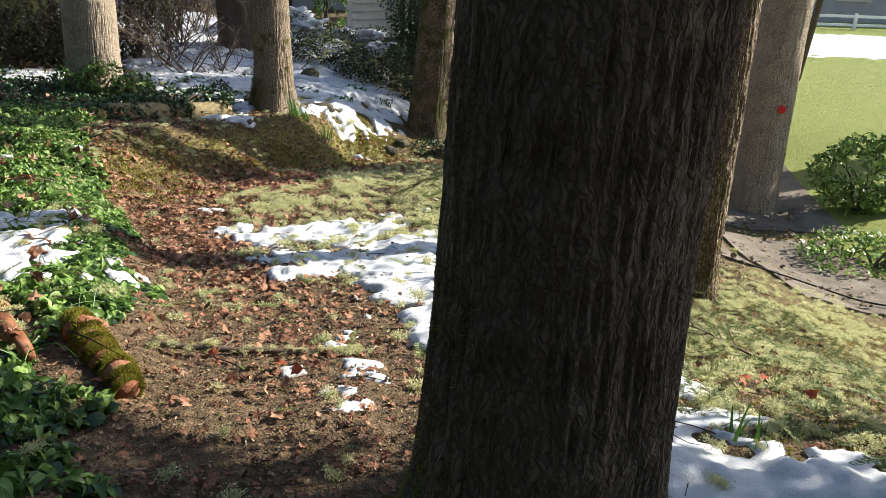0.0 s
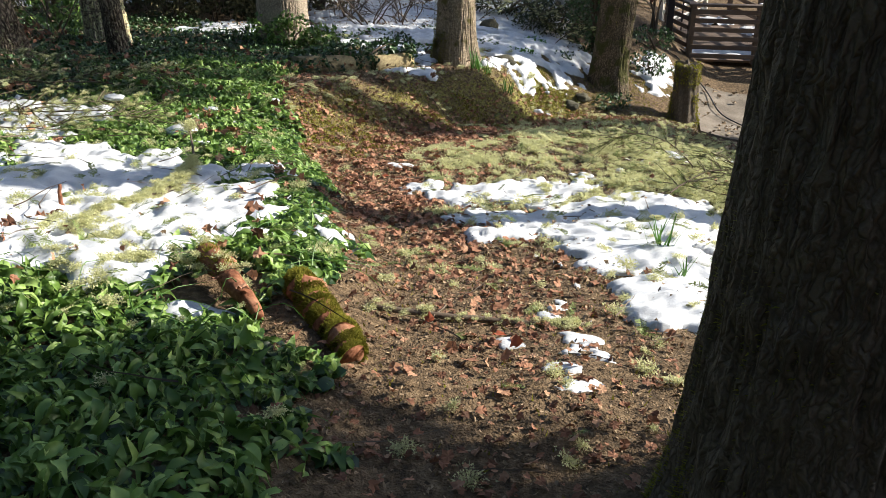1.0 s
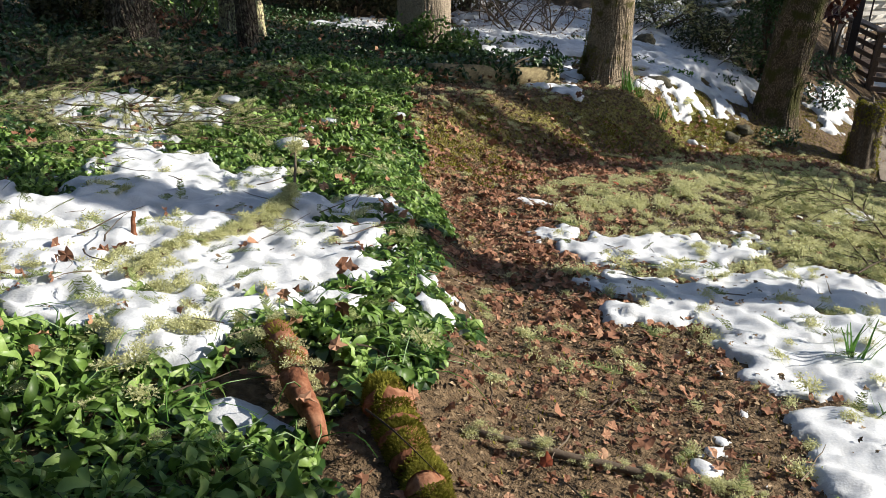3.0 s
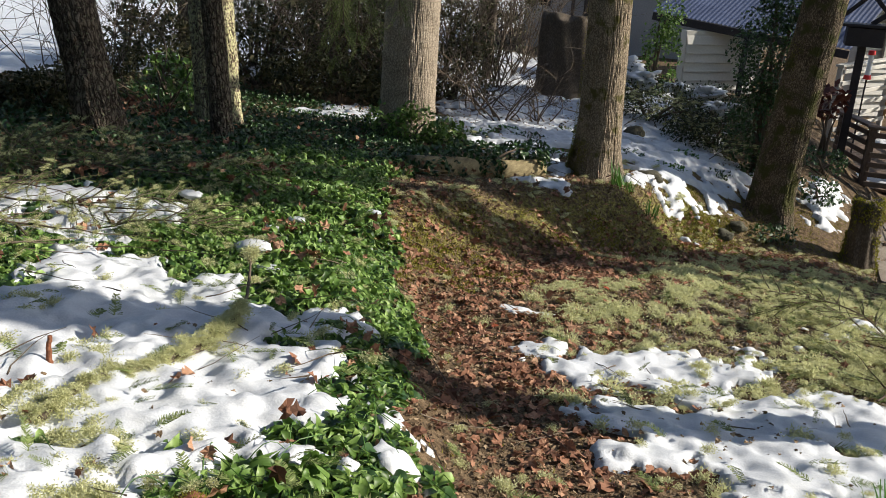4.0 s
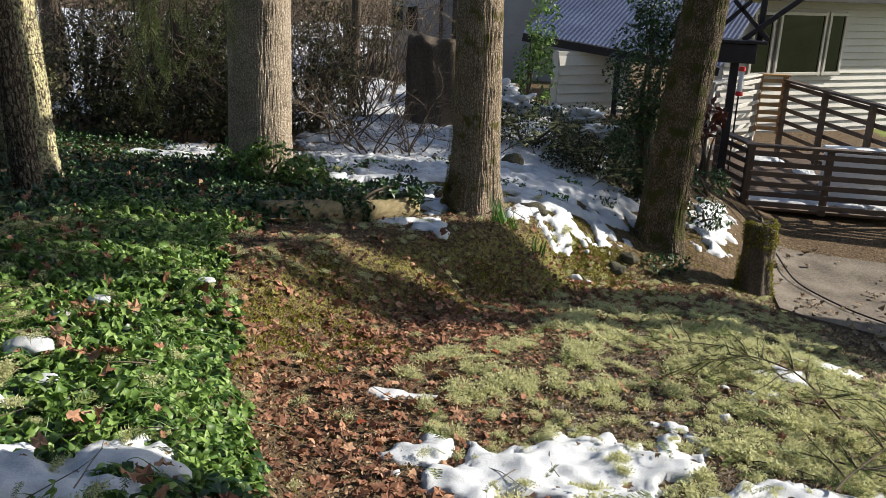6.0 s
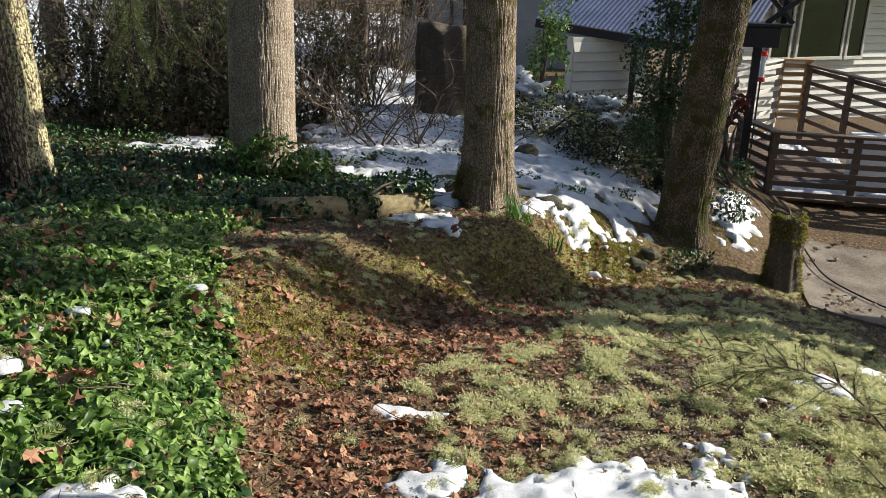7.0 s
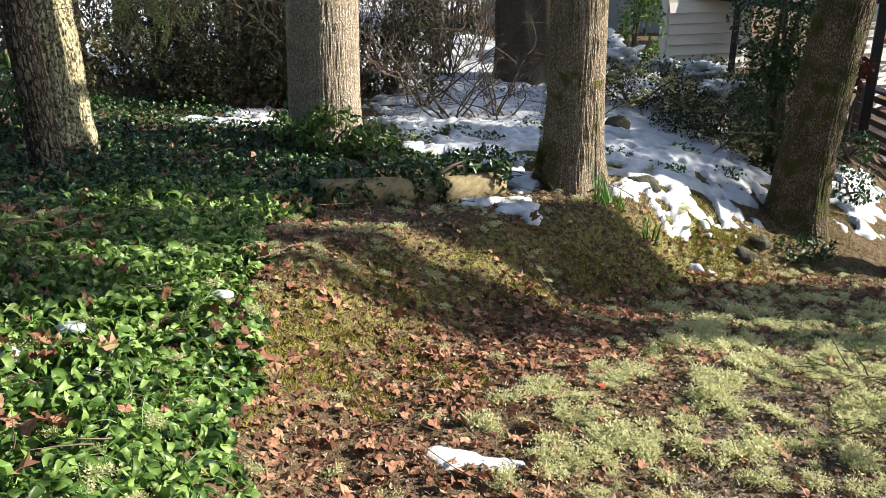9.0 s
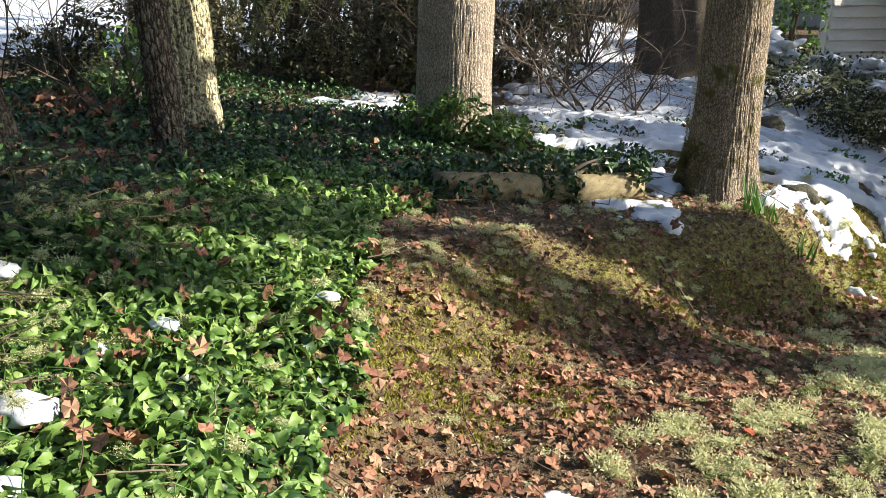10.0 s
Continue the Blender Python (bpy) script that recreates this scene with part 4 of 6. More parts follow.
leafy("fir_tree", 8.2, 20.2, [((0, 0, 6.2), (1.6, 1.6, 2.1)), ((0, 0, 9.6), (1.3, 1.3, 1.8)), ((0, 0, 12.5), (1.2, 1.2, 1.9))], 5000, .17, M_needle, "unseen fir tree behind the house, added to dapple the yard", "tree", 207, 1, .46, .2)

# unseen belt of firs behind the path, added to block sky light
for k in range(15):
    az, rad = radians(166 + 11.5 * k), 11.0 + 2.5 * math.sin(k * 2.4)
    hh = 9.5 + 2.0 * math.sin(k * 1.7)
    leafy("fir_tree", -.5 + rad * math.cos(az), 3.0 + rad * math.sin(az), [((0, 0, hh * .2), (2.0, 2.0, hh * .17)), ((0, 0, hh * .48), (1.8, 1.8, hh * .2)), ((0, 0, hh * .8), (1.1, 1.1, hh * .2))], 1900, .55, M_ivy_dark, "unseen dark fir tree added to block sky light", "tree", 240 + k, 1, .25, .3)

# bushes before the outbuilding
leafy("juniper_bush", -2.1, 14.4, [((0, 0, .32), (.8, .55, .4)), ((.8, .1, .3), (.6, .5, .36)), ((-.5, .5, .45), (.5, .45, .4))], 6800, .045, M_needle_dark, "low dark spreading evergreen bush in the snowy yard", "bush", 211, 5, .25)
leafy("juniper_bush", -1.05, 13.7, [((0, 0, .34), (.6, .45, .42)), ((-.4, -.3, .22), (.4, .35, .26))], 4600, .045, M_needle_dark, "low dark evergreen bush beside the leaning maple", "bush", 213, 5, .25)
leafy("ivy_bush", -.5, 13.2, [((0, 0, .7), (.5, .4, .8)), ((.0, 0, 1.6), (.55, .4, .8)), ((.1, 0, 2.5), (.5, .4, .7))], 11000, .055, M_ivy_dark, "tall dark ivy growing up beside the maple", "bush", 215, 7, .22)
leafy("ivy_bush", -2.3, 16.6, [((0, 0, .7), (.35, .3, .8)), ((.1, 0, 1.5), (.3, .3, .6))], 1300, .08, M_ivy, "ivy climbing by the outbuilding", "bush", 217)
leafy("evergreen_bush", 6.0, 11.9, [((0, 0, .55), (.75, .7, .6))], 2600, .09, M_ivy, "round glossy evergreen bush at the lawn's edge", "bush", 219)
leafy("evergreen_bush", 5.2, 9.6, [((0, 0, .15), (.9, .9, .22)), ((.9, .3, .15), (.8, .7, .22))], 2600, .08, M_ivy, "low evergreen ground cover at the lawn's edge", "bush", 221)
leafy("ivy_skirt", -4.3, 10.55, [((.05, -.05, .24), (.38, .22, .28)), ((-.42, .1, .22), (.26, .22, .26)), ((.38, .1, .15), (.26, .2, .2))], 1150, .07, M_ivy, "glossy ivy round the foot of the thick maple", "ivy", 223, 5)
leafy("ivy_skirt", -3.14, 9.5, [((-.57, -.55, .2), (.26, .2, .16)), ((-.38, -.28, .22), (.22, .17, .13)), ((-.2, .02, .22), (.2, .16, .13)), ((-.02, .24, .22), (.2, .16, .12)), ((.2, .5, .2), (.2, .16, .12)), ((.38, .72, .18), (.2, .18, .14)), ((-.13, -.36, .1), (.13, .13, .16)), ((.02, -.03, .12), (.1, .08, .12)), ((-.38, -.65, .13), (.2, .16, .18)), ((-.24, -.48, .12), (.14, .12, .16)), ((.14, .1, .1), (.12, .1, .13)), ((.5, .58, .14), (.1, .1, .12))], 3000, .06, M_ivy_dark, "dark ivy trailing over the fallen log", "ivy", 225, 8, .3)

# bare and evergreen thicket behind the bed
for k, (x, y, w, hh) in enumerate(((-6.6, 14.3, .9, 1.5), (-7.8, 14.8, 1.0, 1.8), (-9.0, 14.6, .9, 1.7))):
    leafy("yew_bush", x, y, [((0, 0, hh * .4), (w, w * .7, hh * .5)), ((w * .3, 0, hh * .85), (w * .7, w * .6, hh * .4))], 3600, .055, M_needle_dark, "dense dark evergreen bush in the thicket", "bush", 440 + k, 6, .4, .3)
for k, (x, y, hh) in enumerate(((-3.9, 12.6, 1.3), (-3.4, 12.9, 1.1), (-4.3, 13.2, 1.5), (-5.2, 13.0, 2.0), (-5.9, 13.4, 2.4), (-6.6, 13.0, 2.2), (-7.4, 13.6, 2.5), (-8.2, 12.5, 2.2), (-5.4, 14.8, 2.6), (-6.8, 15.2, 2.8), (-6.0, 17.0, 3.0), (-7.6, 18.5, 3.0))):
    bare_shrub("bare_shrub", x, y, hh, .75, 9, "leafless twiggy shrub at the edge of the snow", 300 + k, twigs=8)
for k, (x, y, hh) in enumerate(((-6.6, 8.9, 1.4), (-7.3, 8.4, 1.7), (-7.9, 9.5, 1.9), (-7.6, 7.2, 1.2), (-6.2, 12.2, 1.6))):
    bare_shrub("bare_shrub", x, y, hh, .45, 6, "thin leafless sapling stems in the undergrowth", 330 + k, twigs=6, thick=.009)
for k, (x, y, w, hh) in enumerate(((-5.6, 12.5, .8, .9), (-6.5, 12.9, .9, 1.1), (-7.6, 12.6, 1.0, 1.0), (-8.6, 12.0, .9, 1.0), (-5.0, 13.8, .7, .9), (-6.9, 14.4, 1.2, 1.5), (-8.6, 14.6, 1.3, 1.6), (-5.9, 15.8, 1.0, 1.4), (-10.0, 12.6, 1.0, 1.0))):
    leafy("undergrowth_bush", x, y, [((0, 0, hh * .5), (w, w * .7, hh * .55)), ((w * .4, 0, hh), (w * .5, w * .5, hh * .4))], 1500, .085, M_brush, "dull tangled evergreen and dry undergrowth", "bush", 400 + k, 6, .45)
leafy("evergreen_bush", -6.9, 9.6, [((0, 0, .36), (.45, .36, .4))], 560, .085, M_ivy, "sunlit young evergreen shrub under the firs", "bush", 419, 5)
for k, (x, y, r) in enumerate(((-7.0, 13.9, .09), (-8.0, 15.0, .12), (-5.3, 16.5, .08), (-6.4, 19.5, .12), (-9.3, 13.2, .16), (-8.9, 17.5, .14), (-10.5, 16.0, .2), (-7.9, 7.6, .15))):
    tree("fir_tree", x, y, r, 14, (.01 * (k % 3 - 1), .0), M_bark_dark, "slim dark conifer trunk in the thicket", 12, .1, .2, 40, 40, 500 + k, 6, 4.5, 1.6)


def fir_bough(x, y, z, length, seed, label):
    """A hanging spray of fir: a drooping twig with side twigs set with needles on both sides."""
    g = np.random.default_rng(seed)
    root = thing("fir_bough", (x, y, z), label, "bough", "hanging fir boughs")
    main = wander((0, 0, 0), (.12, -.1, -1), length, 14, -.05, .05, g)
    twigs = [tube(main, np.linspace(.008, .002, 15), 5)]
    needles = []
    V = np.array([(0, 0, 0), (.07, .5, 0), (0, 1, 0), (-.07, .5, 0)])
    for k in range(40):
        i = g.integers(0, 14)
        a = g.uniform(0, 6.28)
        tw = wander(main[i], (math.cos(a) * .75, math.sin(a) * .75, -.8), length * g.uniform(.1, .22), 7, -.08, .06, g)
        twigs.append(tube(tw, np.linspace(.0028, .001, 8), 3))
        u = np.linspace(0, 7, 46)
        P = np.stack([np.interp(u, np.arange(8), tw[:, c]) for c in range(3)], 1)
        d = (tw[-1] - tw[0]) / np.linalg.norm(tw[-1] - tw[0])
        across = np.cross(d, np.array([math.sin(a), -math.cos(a), .3]))
        across /= np.linalg.norm(across)
        flat = np.cross(across, d)
        sgn = np.where(np.arange(46) % 2, 1.0, -1.0)[:, None]
        ny = d * .6 + across * sgn + g.normal(0, .18, (46, 3))
        ny /= np.linalg.norm(ny, axis=1)[:, None]
        nx = np.cross(ny, flat[None] + g.normal(0, .3, (46, 3)))
        nx /= np.linalg.norm(nx, axis=1)[:, None]
        needles.append(scatter((V, np.array([(0, 1, 2, 3)])), P, np.stack([nx, ny, np.cross(nx, ny)], -1), g.uniform(.018, .03, 46)))
    Vt, Ft = join(twigs)
    build("stalk", Vt, Ft, M_twig, root)
    Vn, Fn = join(needles)
    build("foliage", Vn, Fn, M_needle, root)


for k, (x, y, z, L) in enumerate(((-3.5, 7.0, 1.75, 1.1), (-3.4, 7.1, 1.7, .95), (-3.6, 7.1, 1.8, .85), (-3.3, 7.25, 1.8, .95), (-3.42, 6.95, 1.6, .75), (-3.2, 7.4, 1.9, 1.0), (-3.72, 7.2, 1.9, .7))):
    fir_bough(x, y, z, L, 600 + k, "hanging sunlit green fir bough")


# ---- moss, lichen and fallen sprigs ----
def puff(n, length, width, gen):
    """A tuft of beard lichen about one across: a loose heap of small soft flakes turned every way, ragged at its rim."""
    p = gen.normal(0, 1, (n, 3)) * np.array([.2, .16, .06]) + np.array([0, 0, .09])
    p[:, 2] = np.maximum(p[:, 2], -.01)
    d = (p - np.array([0, 0, .05])) * np.array([1.4, 1.6, 2.0]) + gen.normal(0, .3, (n, 3))
    d /= np.linalg.norm(d, axis=1)[:, None]
    w = np.cross(d, gen.normal(0, 1, (n, 3)))
    w *= width / (np.linalg.norm(w, axis=1)[:, None] + 1e-9)
    tip = p + d * (length * gen.uniform(.5, 1.4, n))[:, None]
    V = np.stack([p - w, p + w, tip], 1).reshape(-1, 3)
    return V, np.arange(3 * n).reshape(-1, 3)


TUFTS = [puff(250, .1, .032, np.random.default_rng(900 + k)) for k in range(6)]


def tufts(P, size, gen):
    out = []
    pick = gen.integers(0, 6, len(P))
    for k in range(6):
        m = pick == k
        if m.any():
            out.append(scatter(TUFTS[k], P[m], rotations(m.sum(), .25, gen), size[m]))
    return out


def right_mat(x, y):
    """Where fallen lichen lies thickest, beside the path."""
    s = side(x, y)
    return np.clip((x + 1.75 + .25 * np.sin(y * 2)) / .9, 0, 1) * np.clip((y - 4.6) / 1.0, 0, 1) * np.clip((10.6 - y) / 1.5, 0, 1) * np.where(s < -.25, 1, .0) * np.clip((3.2 - x) / 1, 0, 1)


def lichen():
    def keep(x, y):
        s = side(x, y)
        d = right_mat(x, y) * (.04 + 4.0 * np.clip(fbm(x * 4.2, y * 4.2, seed=81, octaves=3) - .5, 0, 1)) + .05 * (s < -.1) + .10 * (s > .1) + .34 * np.exp(-((s - .3) / .6) ** 2) * (y > 7.6) * np.clip(fbm(x * 4, y * 4, seed=82, octaves=3) * 4 - 1.5, 0, 1.3)
        d = d + np.where(x > .7, 1.0, 0) * (y < 8.2) * (y > 2.3) * np.clip(fbm(x * 3, y * 3, seed=83, octaves=3) * 3 - .9, .1, 1) + .05 * (s < -.1) * (y < 5) + .3 * (x > -.9) * (x < 1.3) * (y > 9.8)
        d = np.where(snowy(x, y) > .03, d * .3 + .05, d)
        return gen.uniform(0, 1, len(x)) < d
    x, y = points_in(13500, -4.6, 4.6, 2.0, 11.5, keep, gen)
    n = len(x)
    P = np.stack([x, y, height(x, y) + np.where(bed(x, y), .07, np.where(snowy(x, y) > .03, .05, .012))], 1)
    stuff("fallen_lichen", tufts(P, gen.uniform(.05, .15, n) * gen.uniform(.6, 1, n), gen), M_lichen, "pale green beard lichen fallen from the trees", "lichen")
    # thick on the ground beside the path
    x, y = points_in(11000, -1.9, 1.6, 4.4, 10.6, lambda x, y: (gen.uniform(0, 1, len(x)) < right_mat(x, y) * (.035 + 7.0 * np.clip(fbm(x * 5.2, y * 5.2, seed=84, octaves=3) - .55, 0, 1))) & (snowy(x, y) < .06), gen)
    P = np.stack([x, y, height(x, y) + .008], 1)
    stuff("lichen_mat", tufts(P, gen.uniform(.06, .23, len(x)) * gen.uniform(.6, 1, len(x)), gen), M_lichen, "thick mat of pale fallen lichen beside the path", "lichen")
    # on the snow of the bed, in loose heaps
    c = np.array([(-2.62, 3.45), (-2.75, 3.4), (-2.45, 3.35), (-3.1, 3.2), (-3.4, 3.5), (-2.3, 3.2), (-2.9, 3.9), (-3.5, 4.2), (-2.15, 3.05), (-2.35, 2.95)])
    x = (c[:, 0][:, None] + gen.normal(0, .085, (10, 11))).ravel()
    y = (c[:, 1][:, None] + gen.normal(0, .07, (10, 11))).ravel()
    P = np.stack([x, y, height(x, y) + .06], 1)
    stuff("lichen_heaps", tufts(P, gen.uniform(.05, .11, len(x)), gen), M_lichen, "heaps of pale beard lichen on the snow", "lichen")


lichen()


def moss_carpet():
    def keep(x, y):
        s = side(x, y)
        d = .9 * np.exp(-((s - .05) / .38) ** 2) * np.clip((y - 5.2) / 1.2, 0, 1) * np.clip(fbm(x * 2.2, y * 2.2, seed=91) * 2.6 - .75, 0, 1)
        d = d + .45 * (y > 10.4) * (y < 13.4) * (x > -3.6) * (x < 1.1) * np.clip(fbm(x * 3, y * 3, seed=96) * 3 - .8, .15, 1) + .3 * right_mat(x, y) * np.clip(fbm(x * 3, y * 3, seed=93) * 4 - 1.7, 0, 1) + np.where((x > .6) & (y < 7), .55, 0) + .06 * (s < 0) + 1.1 * sum(np.exp(-((x - a) ** 2 + (y - b) ** 2) / c ** 2) for a, b, c in ((-.85, 10.75, .55), (-2.62, 6.95, .42), (-1.95, 8.75, .4), (-.5, 9.6, .5), (-1.2, 9.1, .5))) * np.clip(fbm(x * 3, y * 3, seed=95) * 3 - .9, 0, 1)
        return (gen.uniform(0, 1, len(x)) < d) & (snowy(x, y) < .02)
    x, y = points_in(400000, -4.2, 4.6, 2.0, 13.2, keep, gen)
    n = len(x)
    V = np.array([(-.16, 0, 0), (.16, 0, 0), (.05, .25, 1.0)])
    P = np.stack([x, y, height(x, y) - .004], 1)
    stuff("moss_carpet", [scatter((V, np.array([(0, 1, 2)])), P, rotations(n, .5, gen), gen.uniform(.012, .032, n))], M_moss, "yellow-green moss over the bank and ground", "moss")


moss_carpet()


def sprig_template(seed):
    g = np.random.default_rng(seed)
    V0 = np.array([(-.035, 0, 0), (.035, 0, 0), (.02, .22, .02), (-.02, .22, .02)])
    vs, fs = [], []
    for k in range(26):
        t = k / 26
        for sgn in (-1, 1):
            a = sgn * (1.0 + .3 * g.uniform(-1, 1))
            c, s_ = math.cos(a), math.sin(a)
            L = 1.1 - .6 * t
            b = len(vs)
            for vx, vy, vz in V0:
                vy *= L
                vs.append((c * vx + s_ * vy, t - s_ * vx * .0 + c * vy, vz + .03 * math.sin(t * 3) + g.uniform(-.01, .02)))
            fs.append((b, b + 1, b + 2, b + 3))
    b = len(vs)
    vs += [(-.012, 0, 0), (.012, 0, 0), (.004, 1, 0), (-.004, 1, 0)]
    fs.append((b, b + 1, b + 2, b + 3))
    return np.array(vs), np.array(fs)


def sprigs():
    pcs = []
    for k in range(4):
        x, y = points_in(900, -1.6, 3.0, 2.2, 10.0, lambda x, y: gen.uniform(0, 1, len(x)) < .08 + .26 * right_mat(x, y) * np.clip(x + .9, .15, 1) * (snowy(x, y) < .03) + np.where((x > .7) & (y < 6.5), .55, 0), gen)
        n = len(x)
        P = np.stack([x, y, height(x, y) + np.where(snowy(x, y) > 0, .05, .0) + gen.uniform(.01, .06, n)], 1)
        pcs.append(scatter(sprig_template(k), P, rotations(n, .22, gen), gen.uniform(.07, .17, n)))
    x, y = points_in(420, -5.5, -1.6, 2.6, 8, lambda x, y: side(x, y) > .1, gen)
    P = np.stack([x, y, height(x, y) + .09], 1)
    pcs.append(scatter(sprig_template(9), P, rotations(len(x), .25, gen), gen.uniform(.07, .16, len(x))))
    stuff("fir_sprigs", pcs, M_needle, "green fir sprigs blown down on the ground", "sprigs")


sprigs()


def twiglets():
    pcs = []
    g = np.random.default_rng(77)
    for k in range(420):
        x, y = (g.uniform(-5.2, 3.0), g.uniform(2.0, 11.0))
        up = .1 if side(np.array([x]), np.array([y]))[0] > .2 else .02
        pts = wander((x, y, 0), (*g.normal(0, 1, 2), .05), g.uniform(.1, .45), 5, 0, .15, g)
        pts[:, 2] = height(pts[:, 0], pts[:, 1]) + up + np.linspace(0, g.uniform(-.01, .07), 6)
        pcs.append(tube(pts, np.linspace(g.uniform(.002, .0045), .001, 6), 4))
    stuff("fallen_twigs", pcs, M_twig, "thin bare twigs strewn over the ground", "twigs")


twiglets()


def bed_litter():
    """Brown leaves and flecks of snow caught on the ground cover and the snow."""
    pcs = []
    for k in range(3):
        x, y = points_in(300, -6.5, -1.5, 2.6, 10, lambda x, y: (side(x, y) > .1) & (gen.uniform(0, 1, len(x)) < .2 + .8 * (fbm(x * 1.6, y * 1.6, seed=88) > .55)), gen)
        P = np.stack([x, y, height(x, y) + np.where(snowy(x, y) > 0, .065, .12)], 1)
        pcs.append(scatter(lobed_leaf(5, 20 + k), P, rotations(len(x), .6, gen), gen.uniform(.035, .085, len(x))))
    for k, (a, b) in enumerate(((-4.35, 7.25), (-4.0, 7.05), (-4.45, 6.75), (-3.0, 7.3), (-3.3, 6.0), (-3.5, 8.3), (-5.3, 7.7), (-4.2, 8.9), (-3.05, 5.6), (-2.9, 6.6), (-5.6, 8.9), (-5.0, 6.2))):
        x, y = a + gen.normal(0, .12, 16), b + gen.normal(0, .09, 16)
        P = np.stack([x, y, height(x, y) + .085 + gen.uniform(0, .03, 16)], 1)
        pcs.append(scatter(lobed_leaf(5, 30 + k), P, rotations(16, .5, gen), gen.uniform(.035, .085, 16)))
    stuff("caught_leaves", pcs, M_litter, "brown fallen leaves caught in the ground cover", "leaf litter")


bed_litter()


def yard_debris():
    """Leaf flecks and bits of lichen strewn over the yard's snow."""
    x, y = points_in(5200, -6.0, -.3, 10.2, 16.0, lambda x, y: (snowy(x, y) > .0) & (gen.uniform(0, 1, len(x)) < 1.6 * np.clip(fbm(x * 1.8, y * 1.8, seed=131) - .42, 0, 1) * 2), gen)
    n = len(x)
    P = np.stack([x, y, height(x, y) + .05 + gen.uniform(0, .02, n)], 1)
    stuff("snow_debris", [scatter(lobed_leaf(5, 51), P, rotations(n, .4, gen), gen.uniform(.015, .05, n))], M_crumb, "dark leaf flecks strewn over the snow", "leaf litter")
    x, y = points_in(2600, -4.6, .8, 2.6, 6.6, lambda x, y: (snowy(x, y) > .04) & (gen.uniform(0, 1, len(x)) < 3.2 * np.clip(fbm(x * 2.4, y * 2.4, seed=135) - .42, 0, 1)), gen)
    n = len(x)
    P = np.stack([x, y, height(x, y) + .045 + gen.uniform(0, .012, n)], 1)
    stuff("snow_debris", [scatter(lobed_leaf(5, 52), P, rotations(n, .3, gen), gen.uniform(.008, .035, n))], M_crumb, "bits of bark and leaf lying on the old snow", "leaf litter")


yard_debris()


def fallen_leaf(x, y, size, seed, material, label, up=.02):
    V, F = lobed_leaf(5, seed)
    g = np.random.default_rng(seed)
    V = (rotations(1, .3, g)[0] @ V.T).T * size
    ob = build("fallen_leaf", V, F, material)
    ob.location = (x, y, h1(x, y) + up)
    tagged(ob, label, "leaf", "single fallen leaves")


for k in range(60):
    gx, gy = gen.uniform(-2.2, -.2), gen.uniform(2.6, 7.6)
    if side(np.array([gx]), np.array([gy]))[0] < -.12 and snowy(np.array([gx]), np.array([gy]))[0] < .05:
        fallen_leaf(gx, gy, gen.uniform(.05, .09), 1000 + k, M_litter, "large brown maple leaf lying on the path")
M_redleaf = surf("red_leaf", [(0.20, 0.04, 0.018), (0.30, 0.07, 0.03), (0.38, 0.12, 0.05)], 9, 60, 0.7, 0.2, island=0.4, thin=0.15)
for k, (x, y) in enumerate(((-1.45, 7.48), (-1.9, 6.1), (-1.35, 6.3), (-.62, 2.95), (-.55, 2.9), (1.35, 3.3), (1.45, 3.35), (1.3, 3.2), (1.55, 3.1), (-2.0, 4.4), (-.9, 3.0))):
    fallen_leaf(x, y, .06, 1200 + k, M_redleaf, "rust red maple leaf on the ground", .035)


# ---- logs, sticks, stump, stones ----
def ground_stick(name, pts, radii, material, label, category="branch", sides=12, jitter=.25, seed=0, up=.0, lift=None, wobble=.25):
    P = np.array([(x, y, h1(x, y) + up + (lift[i] if lift else 0)) for i, (x, y) in enumerate(pts)])
    u = np.linspace(0, len(P) - 1, 4 * len(P))
    Q = np.stack([np.interp(u, np.arange(len(P)), P[:, c]) for c in range(3)], 1)
    Q[1:-1] += np.random.default_rng(seed).normal(0, min(radii) * wobble, (len(Q) - 2, 3))
    R = np.interp(u, np.arange(len(P)), radii)
    root = thing(name, tuple(P[0]), label, category)
    V, F = capped_tube(list(Q - P[0]), list(R), sides, jitter, seed)
    build("wood", V, F, material, root)
    return root, Q - P[0], R


def fur(root, Q, R, n, length, material, seed, cover=1.0, width=.18, name="moss"):
    """Short moss or lichen blades standing on a stick's upper side."""
    g = np.random.default_rng(seed)
    i = g.integers(0, len(Q) - 1, n)
    t = g.uniform(0, 1, n)[:, None]
    C = Q[i] * (1 - t) + Q[i + 1] * t
    T = Q[i + 1] - Q[i]
    T /= np.linalg.norm(T, axis=1)[:, None] + 1e-9
    D = g.normal(0, 1, (n, 3)) + np.array([0, 0, cover])
    D -= (D * T).sum(1)[:, None] * T
    D /= np.linalg.norm(D, axis=1)[:, None]
    P = C + D * (R[i] * .9)[:, None]
    L = length * g.uniform(.4, 1.3, n)[:, None]
    W = np.cross(D, T) * L * width
    tip = P + D * L + g.normal(0, .35, (n, 3)) * L
    V = np.stack([P - W, P + W, tip], 1).reshape(-1, 3)
    build(name, V, np.arange(3 * n).reshape(-1, 3), material, root, smooth=False)


def lichen_on(root, Q, R, n, size, seed):
    g = np.random.default_rng(seed)
    i = g.integers(0, len(Q), n)
    P = Q[i] + g.normal(0, 1, (n, 3)) * (R[i] * .8)[:, None] + np.array([0, 0, .004])
    V, F = join(tufts(P, g.uniform(.5, 1.2, n) * size, g))
    build("lichen", V, F, M_lichen, root, smooth=False)


